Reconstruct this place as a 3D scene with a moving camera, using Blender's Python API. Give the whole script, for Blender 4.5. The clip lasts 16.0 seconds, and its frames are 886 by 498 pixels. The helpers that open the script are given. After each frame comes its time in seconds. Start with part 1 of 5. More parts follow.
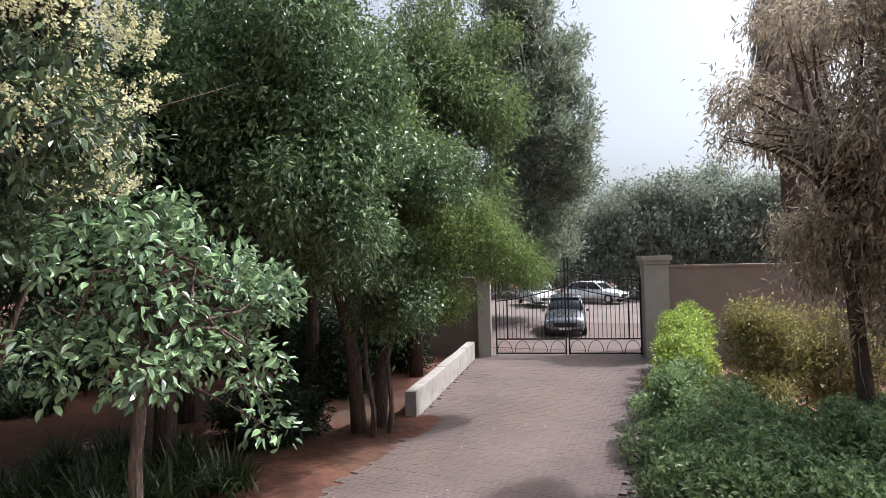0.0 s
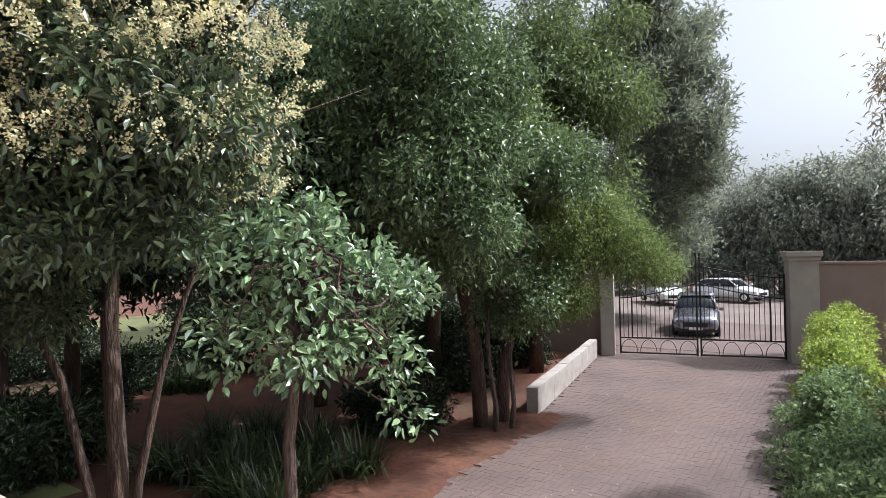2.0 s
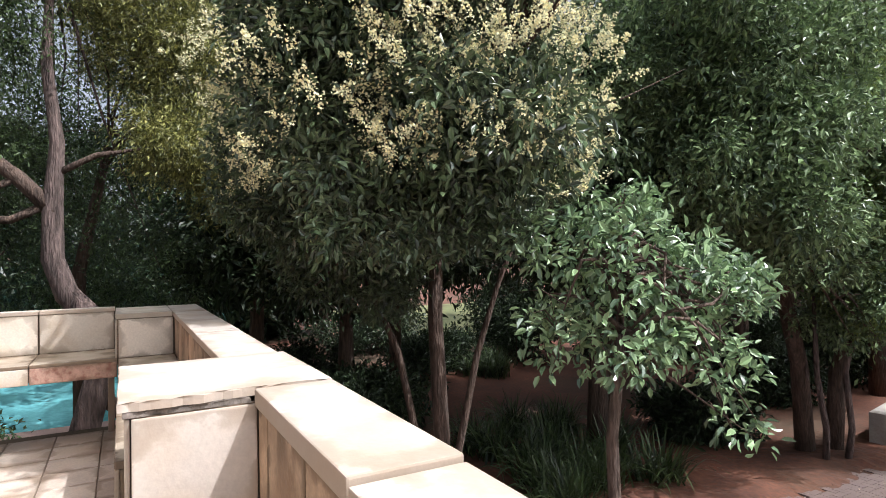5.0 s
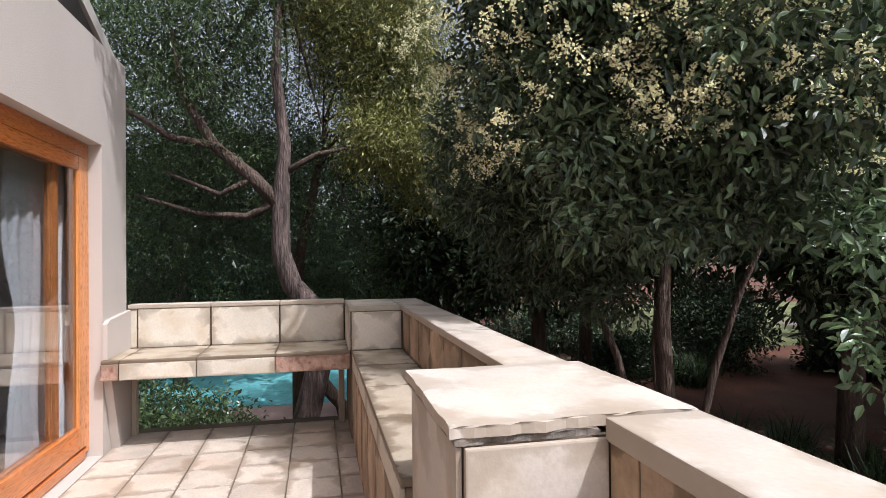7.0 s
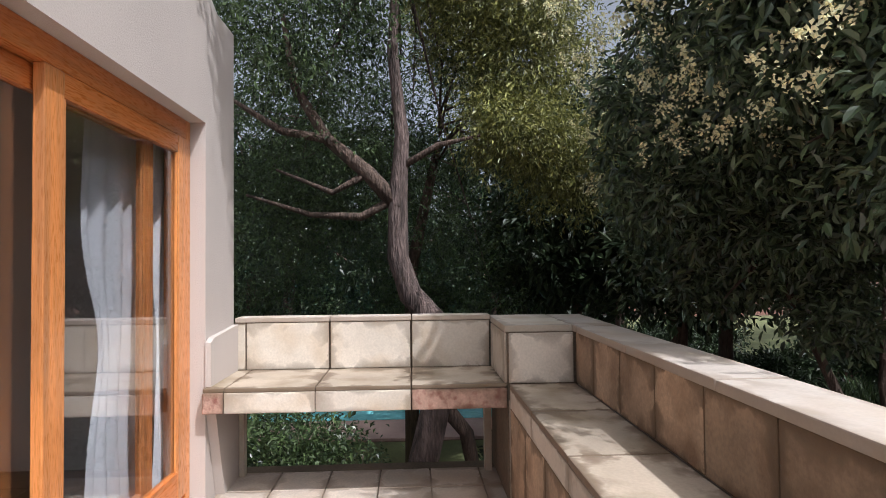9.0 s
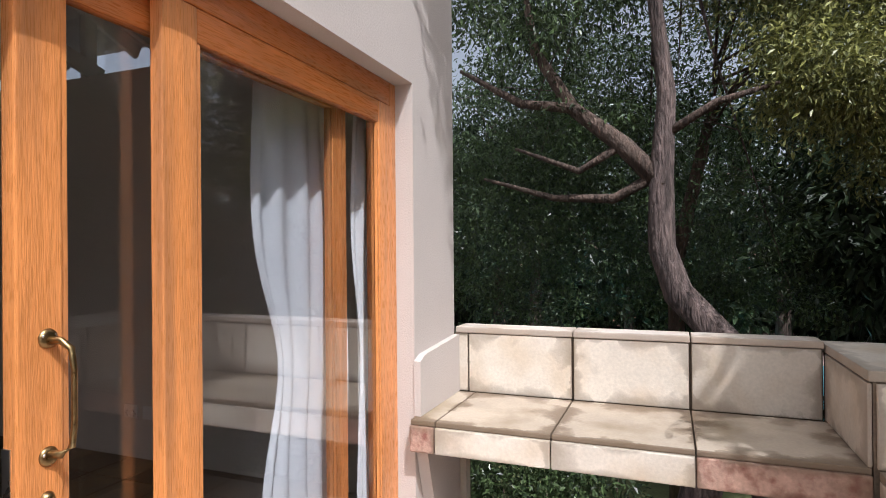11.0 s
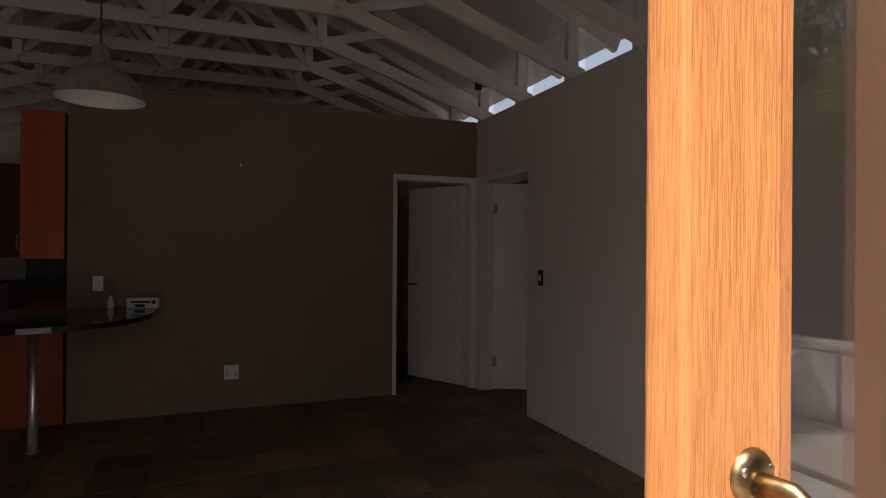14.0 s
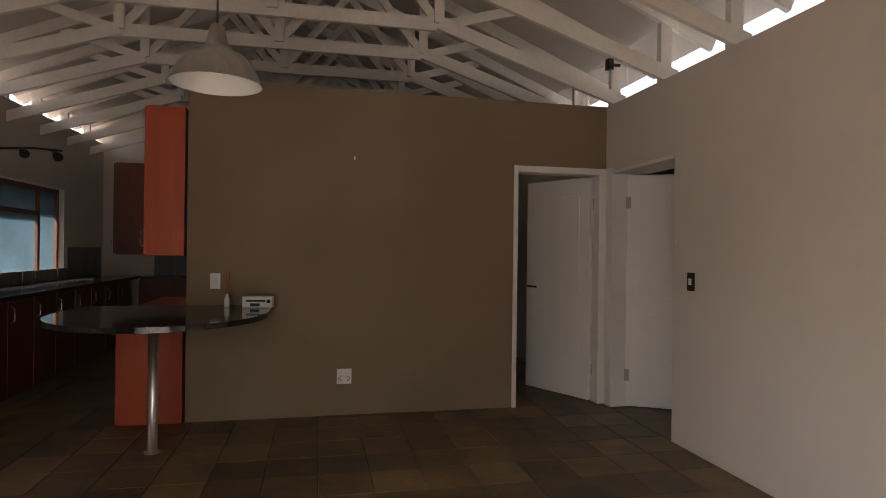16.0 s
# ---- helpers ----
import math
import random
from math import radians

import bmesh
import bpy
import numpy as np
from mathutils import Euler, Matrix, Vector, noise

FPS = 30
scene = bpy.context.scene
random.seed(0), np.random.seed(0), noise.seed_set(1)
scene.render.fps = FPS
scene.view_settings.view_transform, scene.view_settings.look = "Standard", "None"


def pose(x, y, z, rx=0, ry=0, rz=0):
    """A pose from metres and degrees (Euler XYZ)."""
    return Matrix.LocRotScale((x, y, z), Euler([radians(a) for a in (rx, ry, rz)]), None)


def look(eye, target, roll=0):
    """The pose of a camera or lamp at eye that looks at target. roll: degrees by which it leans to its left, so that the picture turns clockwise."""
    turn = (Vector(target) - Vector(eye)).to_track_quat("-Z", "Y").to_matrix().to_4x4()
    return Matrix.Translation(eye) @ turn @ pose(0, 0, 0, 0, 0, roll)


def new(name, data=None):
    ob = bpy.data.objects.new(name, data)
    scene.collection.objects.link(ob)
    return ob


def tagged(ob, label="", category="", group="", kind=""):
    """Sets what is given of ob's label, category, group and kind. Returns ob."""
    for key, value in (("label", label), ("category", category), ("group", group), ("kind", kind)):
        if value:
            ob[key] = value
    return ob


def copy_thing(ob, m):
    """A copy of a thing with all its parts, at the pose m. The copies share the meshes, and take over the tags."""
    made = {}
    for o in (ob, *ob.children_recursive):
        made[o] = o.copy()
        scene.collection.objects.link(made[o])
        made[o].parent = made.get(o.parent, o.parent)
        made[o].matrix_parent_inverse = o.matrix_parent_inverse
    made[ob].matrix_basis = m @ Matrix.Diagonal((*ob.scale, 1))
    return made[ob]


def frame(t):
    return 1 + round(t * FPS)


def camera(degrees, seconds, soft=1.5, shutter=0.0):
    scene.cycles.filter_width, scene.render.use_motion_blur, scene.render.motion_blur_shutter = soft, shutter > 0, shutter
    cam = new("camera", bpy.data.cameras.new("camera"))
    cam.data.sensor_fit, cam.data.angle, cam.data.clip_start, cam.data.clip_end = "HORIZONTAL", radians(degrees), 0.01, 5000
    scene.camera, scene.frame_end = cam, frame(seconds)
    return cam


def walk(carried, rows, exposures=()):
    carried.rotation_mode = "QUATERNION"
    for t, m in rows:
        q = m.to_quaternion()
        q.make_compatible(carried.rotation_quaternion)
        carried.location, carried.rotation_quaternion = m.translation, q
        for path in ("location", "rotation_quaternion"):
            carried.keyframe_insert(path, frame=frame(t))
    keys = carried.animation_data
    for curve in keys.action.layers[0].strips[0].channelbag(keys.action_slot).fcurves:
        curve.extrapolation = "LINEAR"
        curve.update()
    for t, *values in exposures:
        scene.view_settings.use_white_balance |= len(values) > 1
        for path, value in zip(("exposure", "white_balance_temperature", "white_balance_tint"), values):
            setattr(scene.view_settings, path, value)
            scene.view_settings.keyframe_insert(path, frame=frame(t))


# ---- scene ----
cam = camera(74.5, 16.0, soft=0.7)
PATH = [
    (0, (0.194, -0.073, 1.351), (-0.585, 1.769, 1.38), -1.5),
    (0.5, (0.17, -0.086, 1.354), (-0.657, 1.735, 1.379), -1.4),
    (1, (0.146, -0.102, 1.363), (-0.765, 1.679, 1.384), -1.3),
    (1.5, (0.091, -0.093, 1.364), (-0.922, 1.632, 1.384), -1.4),
    (2, (0.082, -0.124, 1.37), (-1.045, 1.528, 1.389), -1.3),
    (2.5, (0.051, -0.139, 1.369), (-1.191, 1.428, 1.389), -1.2),
    (3, (0.027, -0.17, 1.362), (-1.328, 1.3, 1.385), -1.3),
    (3.5, (-0.008, -0.198, 1.363), (-1.469, 1.167, 1.387), -1.3),
    (4, (-0.021, -0.23, 1.361), (-1.585, 1.016, 1.388), -1.2),
    (4.5, (-0.028, -0.286, 1.354), (-1.693, 0.821, 1.384), -1.2),
    (4.7, (-0.058, -0.298, 1.361), (-1.761, 0.75, 1.389), -1.1),
    (6.8, (-0.607, -0.565, 1.352), (-2.547, -0.082, 1.371), -0.7),
    (7, (-0.73, -0.616, 1.341), (-2.685, -0.193, 1.363), -0.6),
    (7.5, (-1.021, -0.716, 1.356), (-3.001, -0.43, 1.375), -0.6),
    (8, (-1.329, -0.817, 1.343), (-3.319, -0.616, 1.366), -0.5),
    (8.2, (-1.441, -0.848, 1.339), (-3.432, -0.66, 1.366), -0.4),
    (10.3, (-2.614, -0.978, 1.308), (-4.589, -1.286, 1.353), -0.8),
    (11, (-2.919, -1.024, 1.381), (-4.783, -1.75, 1.388), -0.5),
    (11.7, (-3.078, -1.133, 1.369), (-4.703, -2.299, 1.38), -0.6),
    (12.5, (-3.19, -1.443, 1.379), (-4.53, -2.927, 1.377), -0.0),
    (13, (-3.273, -1.659, 1.375), (-4.412, -3.303, 1.379), 0.0),
    (13.5, (-3.329, -1.805, 1.374), (-4.261, -3.575, 1.379), 0.1),
    (14, (-3.404, -1.968, 1.372), (-4.143, -3.827, 1.374), 0.4),
    (14.5, (-3.397, -2.089, 1.347), (-3.971, -4.005, 1.354), 0.5),
    (15, (-3.408, -2.234, 1.348), (-3.886, -4.176, 1.355), 0.5),
    (15.5, (-3.402, -2.36, 1.35), (-3.827, -4.314, 1.356), 0.6),
    (16, (-3.358, -2.461, 1.354), (-3.774, -4.417, 1.355), 0.7),
]
EXPOSURES = [(0, 0.26, 6050, 10), (3.0, 0.28, 6050, 10), (4.0, 0.42, 6150, 10), (4.5, 0.36, 6150, 10), (7.0, -0.12, 6050, 10), (7.6, -0.26, 6050, 10), (10.5, -0.1, 6000, 10), (13.0, 0.12, 6000, 10), (14.0, 0.36, 6000, 10), (14.6, 0.66, 6150, 10), (15.2, 1.32, 6400, 10), (16.0, 2.12, 6550, 10)]
walk(cam, [(t, look(eye, target, roll)) for t, eye, target, roll in PATH], EXPOSURES)

# ---- sky and sun ----
SUN = Vector((0.52, 0.44, 1.0)).normalized()
world = bpy.data.worlds.new("sky")
scene.world = world
world.use_nodes = True
wn = world.node_tree.nodes
sky = wn.new("ShaderNodeTexSky")
sky.sky_type = "NISHITA"
sky.sun_disc = False
sky.sun_elevation = math.asin(SUN.z)
sky.sun_rotation = math.atan2(SUN.x, SUN.y)
sky.dust_density = 6.0
sky.air_density = 0.8
wn["Background"].inputs[1].default_value = 0.15
haze = wn.new("ShaderNodeHueSaturation")
haze.inputs["Saturation"].default_value, haze.inputs["Value"].default_value = 0.38, 1.28
world.node_tree.links.new(sky.outputs[0], haze.inputs["Color"])
world.node_tree.links.new(haze.outputs[0], wn["Background"].inputs[0])
sun = new("sun", bpy.data.lights.new("sun", "SUN"))
sun.data.energy, sun.data.angle, sun.data.color = 4.6, radians(0.6), (1.0, 0.972, 0.965)
sun.matrix_world = look(SUN * 40, (0, 0, 0))


def opening_light(name, at, target, width, height, watts, color):
    """The sky's light that an opening lets in."""
    ob = new(name, bpy.data.lights.new(name, "AREA"))
    ob.data.shape, ob.data.size, ob.data.size_y, ob.data.energy, ob.data.color = "RECTANGLE", width, height, watts, color
    ob.matrix_world = look(at, target)


opening_light("door_daylight", (-2.75, -2.44, 1.05), (-2.75, -6, 0.95), 1.55, 1.9, 5.2, (1.0, 0.93, 0.85))
opening_light("kitchen_window_daylight", (0.0, -9.5, 1.52), (-3, -9.5, 1.2), 2.4, 1.0, 0.22, (0.9, 0.97, 1.0))


# ---- materials ----
def material(name, color, rough=0.6, metal=0.0, vary=0.15, big=2.0, fine=40.0, bump=0.15, stain=None, stain_amount=0.0,
             stain_scale=3.0, per_object=0.0, per_island=0.0, stretch=(1, 1, 1), gloss=0.5, translucent=0.0, coat=0.0, dirt=0.0, dirt_axes=(0, 1), grime=(0.13, 0.085, 0.05), relief=0.01):
    m = bpy.data.materials.new(name)
    m.use_nodes = True
    nt = m.node_tree
    n, link = nt.nodes, nt.links.new
    b = n["Principled BSDF"]
    co = n.new("ShaderNodeTexCoord")
    mp = n.new("ShaderNodeMapping")
    mp.inputs["Scale"].default_value = stretch
    geo = n.new("ShaderNodeNewGeometry")
    link(geo.outputs["Position"], mp.inputs[0])
    def noise_node(scale, detail=6.0):
        t = n.new("ShaderNodeTexNoise")
        t.inputs["Scale"].default_value, t.inputs["Detail"].default_value = scale, detail
        link(mp.outputs[0], t.inputs["Vector"])
        return t
    coarse, grain = noise_node(big), noise_node(fine, 4.0)
    def mix(kind, fac, a, c):
        x = n.new("ShaderNodeMix")
        x.data_type, x.blend_type = "RGBA", kind
        for s, v in ((x.inputs[0], fac), (x.inputs[6], a), (x.inputs[7], c)):
            if isinstance(v, bpy.types.NodeSocket):
                link(v, s)
            else:
                s.default_value = v if not isinstance(v, tuple) else (*v, 1)[:4]
        return x.outputs[2]
    def ramp(src, lo, hi):
        r = n.new("ShaderNodeMapRange")
        r.inputs[1].default_value, r.inputs[2].default_value = 0.3, 0.7
        r.inputs[3].default_value, r.inputs[4].default_value = lo, hi
        link(src, r.inputs[0])
        return r.outputs[0]
    def gray(v):
        c = n.new("ShaderNodeCombineColor")
        for i in range(3):
            link(v, c.inputs[i])
        return c.outputs[0]
    col = mix("MULTIPLY", 1.0, tuple(color), gray(ramp(coarse.outputs[0], 1 - vary, 1 + vary)))
    col = mix("MULTIPLY", 1.0, col, gray(ramp(grain.outputs[0], 1 - vary * 0.7, 1 + vary * 0.7)))
    if stain is not None:
        s = noise_node(stain_scale, 8.0)
        f = n.new("ShaderNodeMapRange")
        f.inputs[1].default_value, f.inputs[2].default_value = 0.48, 0.68
        f.inputs[4].default_value = stain_amount
        link(s.outputs[0], f.inputs[0])
        col = mix("MIX", f.outputs[0], col, tuple(stain))
    if per_object:
        oi = n.new("ShaderNodeObjectInfo")
        r = n.new("ShaderNodeMapRange")
        r.inputs[3].default_value, r.inputs[4].default_value = 1 - per_object, 1 + per_object
        link(oi.outputs["Random"], r.inputs[0])
        col = mix("MULTIPLY", 1.0, col, gray(r.outputs[0]))
    if per_island:
        r = n.new("ShaderNodeMapRange")
        r.inputs[3].default_value, r.inputs[4].default_value = 1 - per_island, 1 + per_island
        link(geo.outputs["Random Per Island"], r.inputs[0])
        col = mix("MULTIPLY", 1.0, col, gray(r.outputs[0]))
    if dirt:
        # grime that creeps in from the edges of each slab, over two of its axes
        sp = n.new("ShaderNodeSeparateXYZ")
        link(co.outputs["Generated"], sp.inputs[0])
        ends = []
        for i in dirt_axes:
            d = n.new("ShaderNodeMath")
            d.operation, d.inputs[1].default_value = "PINGPONG", 0.5
            link(sp.outputs[i], d.inputs[0])
            ends.append(d.outputs[0])
        lo = n.new("ShaderNodeMath")
        lo.operation = "MINIMUM"
        link(ends[0], lo.inputs[0])
        link(ends[1], lo.inputs[1])
        blot = noise_node(6.0, 12.0)
        wide = n.new("ShaderNodeMapRange")
        wide.inputs[1].default_value, wide.inputs[2].default_value = 0.42, 0.72
        wide.inputs[3].default_value, wide.inputs[4].default_value = 0.012, 0.5
        link(blot.outputs[0], wide.inputs[0])
        q = n.new("ShaderNodeMath")
        q.operation = "DIVIDE"
        link(lo.outputs[0], q.inputs[0])
        link(wide.outputs[0], q.inputs[1])
        rim = n.new("ShaderNodeMapRange")
        rim.interpolation_type = "SMOOTHSTEP"
        rim.inputs[3].default_value, rim.inputs[4].default_value = dirt, 0.0
        link(q.outputs[0], rim.inputs[0])
        col = mix("MIX", rim.outputs[0], col, grime)
    link(col, b.inputs["Base Color"])
    rr = ramp(grain.outputs[0], max(rough - 0.08, 0.02), min(rough + 0.08, 1))
    link(rr, b.inputs["Roughness"])
    b.inputs["Metallic"].default_value = metal
    b.inputs["Specular IOR Level"].default_value = gloss
    b.inputs["Coat Weight"].default_value = coat
    if bump:
        bp = n.new("ShaderNodeBump")
        bp.inputs["Strength"].default_value, bp.inputs["Distance"].default_value = bump, relief
        link(grain.outputs[0], bp.inputs["Height"])
        link(bp.outputs[0], b.inputs["Normal"])
    if translucent:
        tr = n.new("ShaderNodeBsdfTranslucent")
        link(col, tr.inputs[0])
        ms = n.new("ShaderNodeMixShader")
        ms.inputs[0].default_value = translucent
        link(b.outputs[0], ms.inputs[1])
        link(tr.outputs[0], ms.inputs[2])
        link(ms.outputs[0], n["Material Output"].inputs[0])
    return m


def leaf_material(name, color, vary=0.5, rough=0.38, translucent=0.25, gloss=0.5):
    m = bpy.data.materials.new(name)
    m.use_nodes = True
    n, link = m.node_tree.nodes, m.node_tree.links.new
    b = n["Principled BSDF"]
    geo = n.new("ShaderNodeNewGeometry")
    r = n.new("ShaderNodeValToRGB")
    r.color_ramp.elements[0].color = (*[c * (1 - vary) for c in color], 1)
    r.color_ramp.elements[1].color = (color[0] * (1 + vary) * 1.15, color[1] * (1 + vary), color[2] * (1 + vary * 0.5), 1)
    link(geo.outputs["Random Per Island"], r.inputs[0])
    link(r.outputs[0], b.inputs["Base Color"])
    b.inputs["Roughness"].default_value, b.inputs["Specular IOR Level"].default_value = rough, gloss
    tr = n.new("ShaderNodeBsdfTranslucent")
    link(r.outputs[0], tr.inputs[0])
    ms = n.new("ShaderNodeMixShader")
    ms.inputs[0].default_value = translucent
    link(b.outputs[0], ms.inputs[1])
    link(tr.outputs[0], ms.inputs[2])
    link(ms.outputs[0], n["Material Output"].inputs[0])
    return m


def glass_material(name, tint=(1, 1, 1), alpha=0.9):
    m = bpy.data.materials.new(name)
    m.use_nodes = True
    n, link = m.node_tree.nodes, m.node_tree.links.new
    t, g, f, ms = (n.new("ShaderNodeBsdfTransparent"), n.new("ShaderNodeBsdfGlossy"), n.new("ShaderNodeLayerWeight"), n.new("ShaderNodeMixShader"))
    t.inputs[0].default_value = (*[c * alpha for c in tint], 1)
    g.inputs["Roughness"].default_value = 0.02
    f.inputs[0].default_value = 0.5
    pw, sc = n.new("ShaderNodeMath"), n.new("ShaderNodeMath")
    pw.operation, pw.inputs[1].default_value = "POWER", 4.0
    sc.operation, sc.inputs[1].default_value, sc.inputs[2].default_value = "MULTIPLY_ADD", 0.85, 0.085
    link(f.outputs[1], pw.inputs[0])
    link(pw.outputs[0], sc.inputs[0])
    link(sc.outputs[0], ms.inputs[0])
    link(t.outputs[0], ms.inputs[1])
    link(g.outputs[0], ms.inputs[2])
    link(ms.outputs[0], n["Material Output"].inputs[0])
    return m


PLASTER = material("warm_grey_plaster", (0.50, 0.44, 0.40), 0.85, vary=0.04, fine=120, bump=0.25)
INNER = material("cream_wall_paint", (0.62, 0.56, 0.50), 0.8, vary=0.03, fine=90, bump=0.1)
BROWN = material("taupe_wall_paint", (0.225, 0.165, 0.105), 0.8, vary=0.06, big=1.3, fine=90, bump=0.1, stain=(0.17, 0.125, 0.085), stain_amount=0.5, stain_scale=0.9)
WHITE = material("white_paint", (0.74, 0.71, 0.68), 0.5, vary=0.04, fine=60, bump=0.08)
TRUSS = material("white_painted_timber", (0.66, 0.62, 0.57), 0.6, vary=0.07, fine=30, bump=0.1)
BOARD = material("painted_ceiling_board", (0.50, 0.46, 0.42), 0.8, vary=0.06)
STONE = [material("weathered_sandstone_tile", (0.61, 0.545, 0.46), 0.75, vary=0.1, big=3, fine=70, bump=0.12, stain=(0.44, 0.32, 0.19), stain_amount=0.5, stain_scale=3.2, per_object=0.14, dirt=0.48, dirt_axes=a) for a in ((1, 2), (0, 2), (0, 1))]
# Brown streaked stone, toned darker still for faces that lie in shade.
STONE_DARK = [material("brown_weathered_shaded_stone", (0.40, 0.285, 0.19), 0.75, vary=0.22, big=5, fine=70, bump=0.3, stain=(0.15, 0.085, 0.045), stain_amount=0.7, stain_scale=3.2, per_object=0.22, dirt=0.85, dirt_axes=a) for a in ((1, 2), (0, 2), (0, 1))]
STONE_RED = [material("red_stained_stone", (0.40, 0.25, 0.19), 0.75, vary=0.2, big=9, fine=70, bump=0.3, stain=(0.20, 0.07, 0.05), stain_amount=0.9, stain_scale=16, per_object=0.1, dirt=0.6, dirt_axes=a) for a in ((1, 2), (0, 2), (0, 1))]
COPING = [material("pale_sandstone_coping", (0.53, 0.465, 0.405), 0.75, vary=0.09, big=4, fine=70, bump=0.12, stain=(0.45, 0.33, 0.22), stain_amount=0.5, stain_scale=3, per_object=0.07, dirt=0.5, dirt_axes=a, grime=(0.26, 0.19, 0.13)) for a in ((1, 2), (0, 2), (0, 1))]
DECK_GROUT = material("sandy_floor_grout", (0.27, 0.205, 0.155), 0.95, vary=0.25, big=3, fine=60)
MORTAR = material("crumbling_grey_mortar", (0.17, 0.145, 0.125), 0.95, vary=0.4, big=9, fine=50, bump=0.8)
GROUT = material("mossy_dark_grout", (0.16, 0.12, 0.085), 0.95, vary=0.3, fine=60)
SEAT = [material("stained_stone_seat", (0.42, 0.345, 0.265), 0.7, vary=0.12, big=4, fine=70, bump=0.14, stain=(0.22, 0.16, 0.09), stain_amount=0.75, stain_scale=3, per_object=0.12, dirt=0.8, dirt_axes=a) for a in ((1, 2), (0, 2), (0, 1))]
FLOORT = material("terracotta_floor_tile", (0.54, 0.455, 0.38), 0.6, vary=0.16, big=6, fine=60, bump=0.2, stain=(0.36, 0.24, 0.16), stain_amount=0.5, stain_scale=3, per_object=0.16, dirt=0.6, dirt_axes=(0, 1), grime=(0.2, 0.14, 0.09))
SLATE_BED = material("brown_floor_grout", (0.145, 0.10, 0.058), 0.8, vary=0.2, fine=50)
SLATE = material("multicolour_slate_tile", (0.15, 0.098, 0.048), 0.5, vary=0.3, big=3, fine=30, bump=0.25, stain=(0.07, 0.055, 0.045), stain_amount=0.7, stain_scale=2.5, per_object=0.35)
WOOD = material("varnished_meranti", (0.66, 0.25, 0.075), 0.3, vary=0.14, big=5, fine=40, bump=0.2, stretch=(7, 7, 0.45), stain=(0.36, 0.15, 0.06), stain_amount=0.7, stain_scale=2.2, coat=0.2)
WOOD_LEVEL = material("varnished_meranti_rail", (0.58, 0.18, 0.042), 0.3, vary=0.14, big=5, fine=40, bump=0.2, stretch=(0.45, 7, 7), stain=(0.36, 0.15, 0.06), stain_amount=0.7, stain_scale=2.2, coat=0.2)
GABLE = material("near_black_gable_fill", (0.022, 0.017, 0.015), 0.7, vary=0.2, stretch=(5, 5, 0.6))
DARKW = material("dark_window_wood", (0.12, 0.045, 0.022), 0.45, vary=0.25, stretch=(5, 5, 0.6))
ORANGE = material("orange_cabinet_veneer", (0.40, 0.066, 0.02), 0.45, vary=0.15, stretch=(5, 5, 0.5))
REDW = material("red_brown_cabinet", (0.12, 0.032, 0.016), 0.4, vary=0.2, stretch=(5, 5, 0.6))
GRANITE = material("black_granite", (0.012, 0.011, 0.012), 0.08, vary=0.5, big=30, fine=150, bump=0.0)
STEEL = material("brushed_steel", (0.66, 0.64, 0.62), 0.3, metal=1.0, vary=0.03, fine=25, bump=0.0)
BRUSHED = material("brushed_steel_shade", (0.62, 0.60, 0.58), 0.36, metal=1.0, vary=0.12, big=20, fine=70, bump=0.0, stretch=(1, 1, 0.01))
BRASS = material("tarnished_brass", (0.30, 0.205, 0.095), 0.35, metal=1.0, vary=0.25, fine=80, bump=0.1)
BLACKM = material("black_painted_iron", (0.015, 0.014, 0.014), 0.5, vary=0.2)
CURTAIN = material("white_voile_curtain", (0.93, 0.97, 0.99), 0.9, vary=0.03, fine=150, bump=0.05, translucent=0.12)
SOIL = material("red_earth_and_grass", (0.115, 0.045, 0.026), 0.95, vary=0.45, big=0.7, fine=14, bump=0.5, stain=(0.05, 0.04, 0.022), stain_amount=0.8, stain_scale=0.25)
LAWN = material("dry_lawn", (0.12, 0.13, 0.05), 0.95, vary=0.3, big=1, fine=30, bump=0.5)
PAVER = material("dusty_brick_paver", (0.125, 0.091, 0.083), 0.85, vary=0.2, big=0.6, fine=50, bump=0.3, stain=(0.15, 0.10, 0.08), stain_amount=0.5, stain_scale=0.5, per_object=0.05, per_island=0.05)
SAND = material("paving_sand_joint", (0.10, 0.077, 0.073), 0.95, vary=0.2)
ASPHALT = material("dusty_forecourt_paving", (0.17, 0.135, 0.12), 0.9, vary=0.15, big=0.4, fine=25)
TAUPE = material("taupe_garden_wall", (0.30, 0.235, 0.205), 0.9, vary=0.08, fine=60, bump=0.2)
PILLAR = material("grey_gate_pillar", (0.36, 0.33, 0.29), 0.9, vary=0.1, fine=50, bump=0.25)
LOWWALL = material("dirty_white_low_wall", (0.36, 0.33, 0.30), 0.9, vary=0.15, big=2, fine=40, stain=(0.25, 0.2, 0.16), stain_amount=0.6)
BARK = material("rough_grey_brown_bark", (0.10, 0.068, 0.052), 0.95, vary=0.45, big=6, fine=18, bump=1.0, stretch=(2.2, 2.2, 0.45), relief=0.04)
PALEBARK = material("grey_flaking_bark", (0.125, 0.09, 0.08), 0.95, vary=0.6, big=5, fine=14, bump=1.0, stretch=(2.4, 2.4, 0.5), relief=0.06)
CARPAINT = material("white_car_paint", (0.75, 0.76, 0.78), 0.2, vary=0.03, bump=0.0, coat=0.6)
# Silver toned down for the dark trees its bonnet would reflect.
SILVER = material("reflection_darkened_silver_paint", (0.24, 0.25, 0.28), 0.25, metal=0.8, vary=0.03, bump=0.0, coat=0.6)
CARGLASS = material("dark_car_glass", (0.02, 0.025, 0.03), 0.05, vary=0.1, bump=0.0)
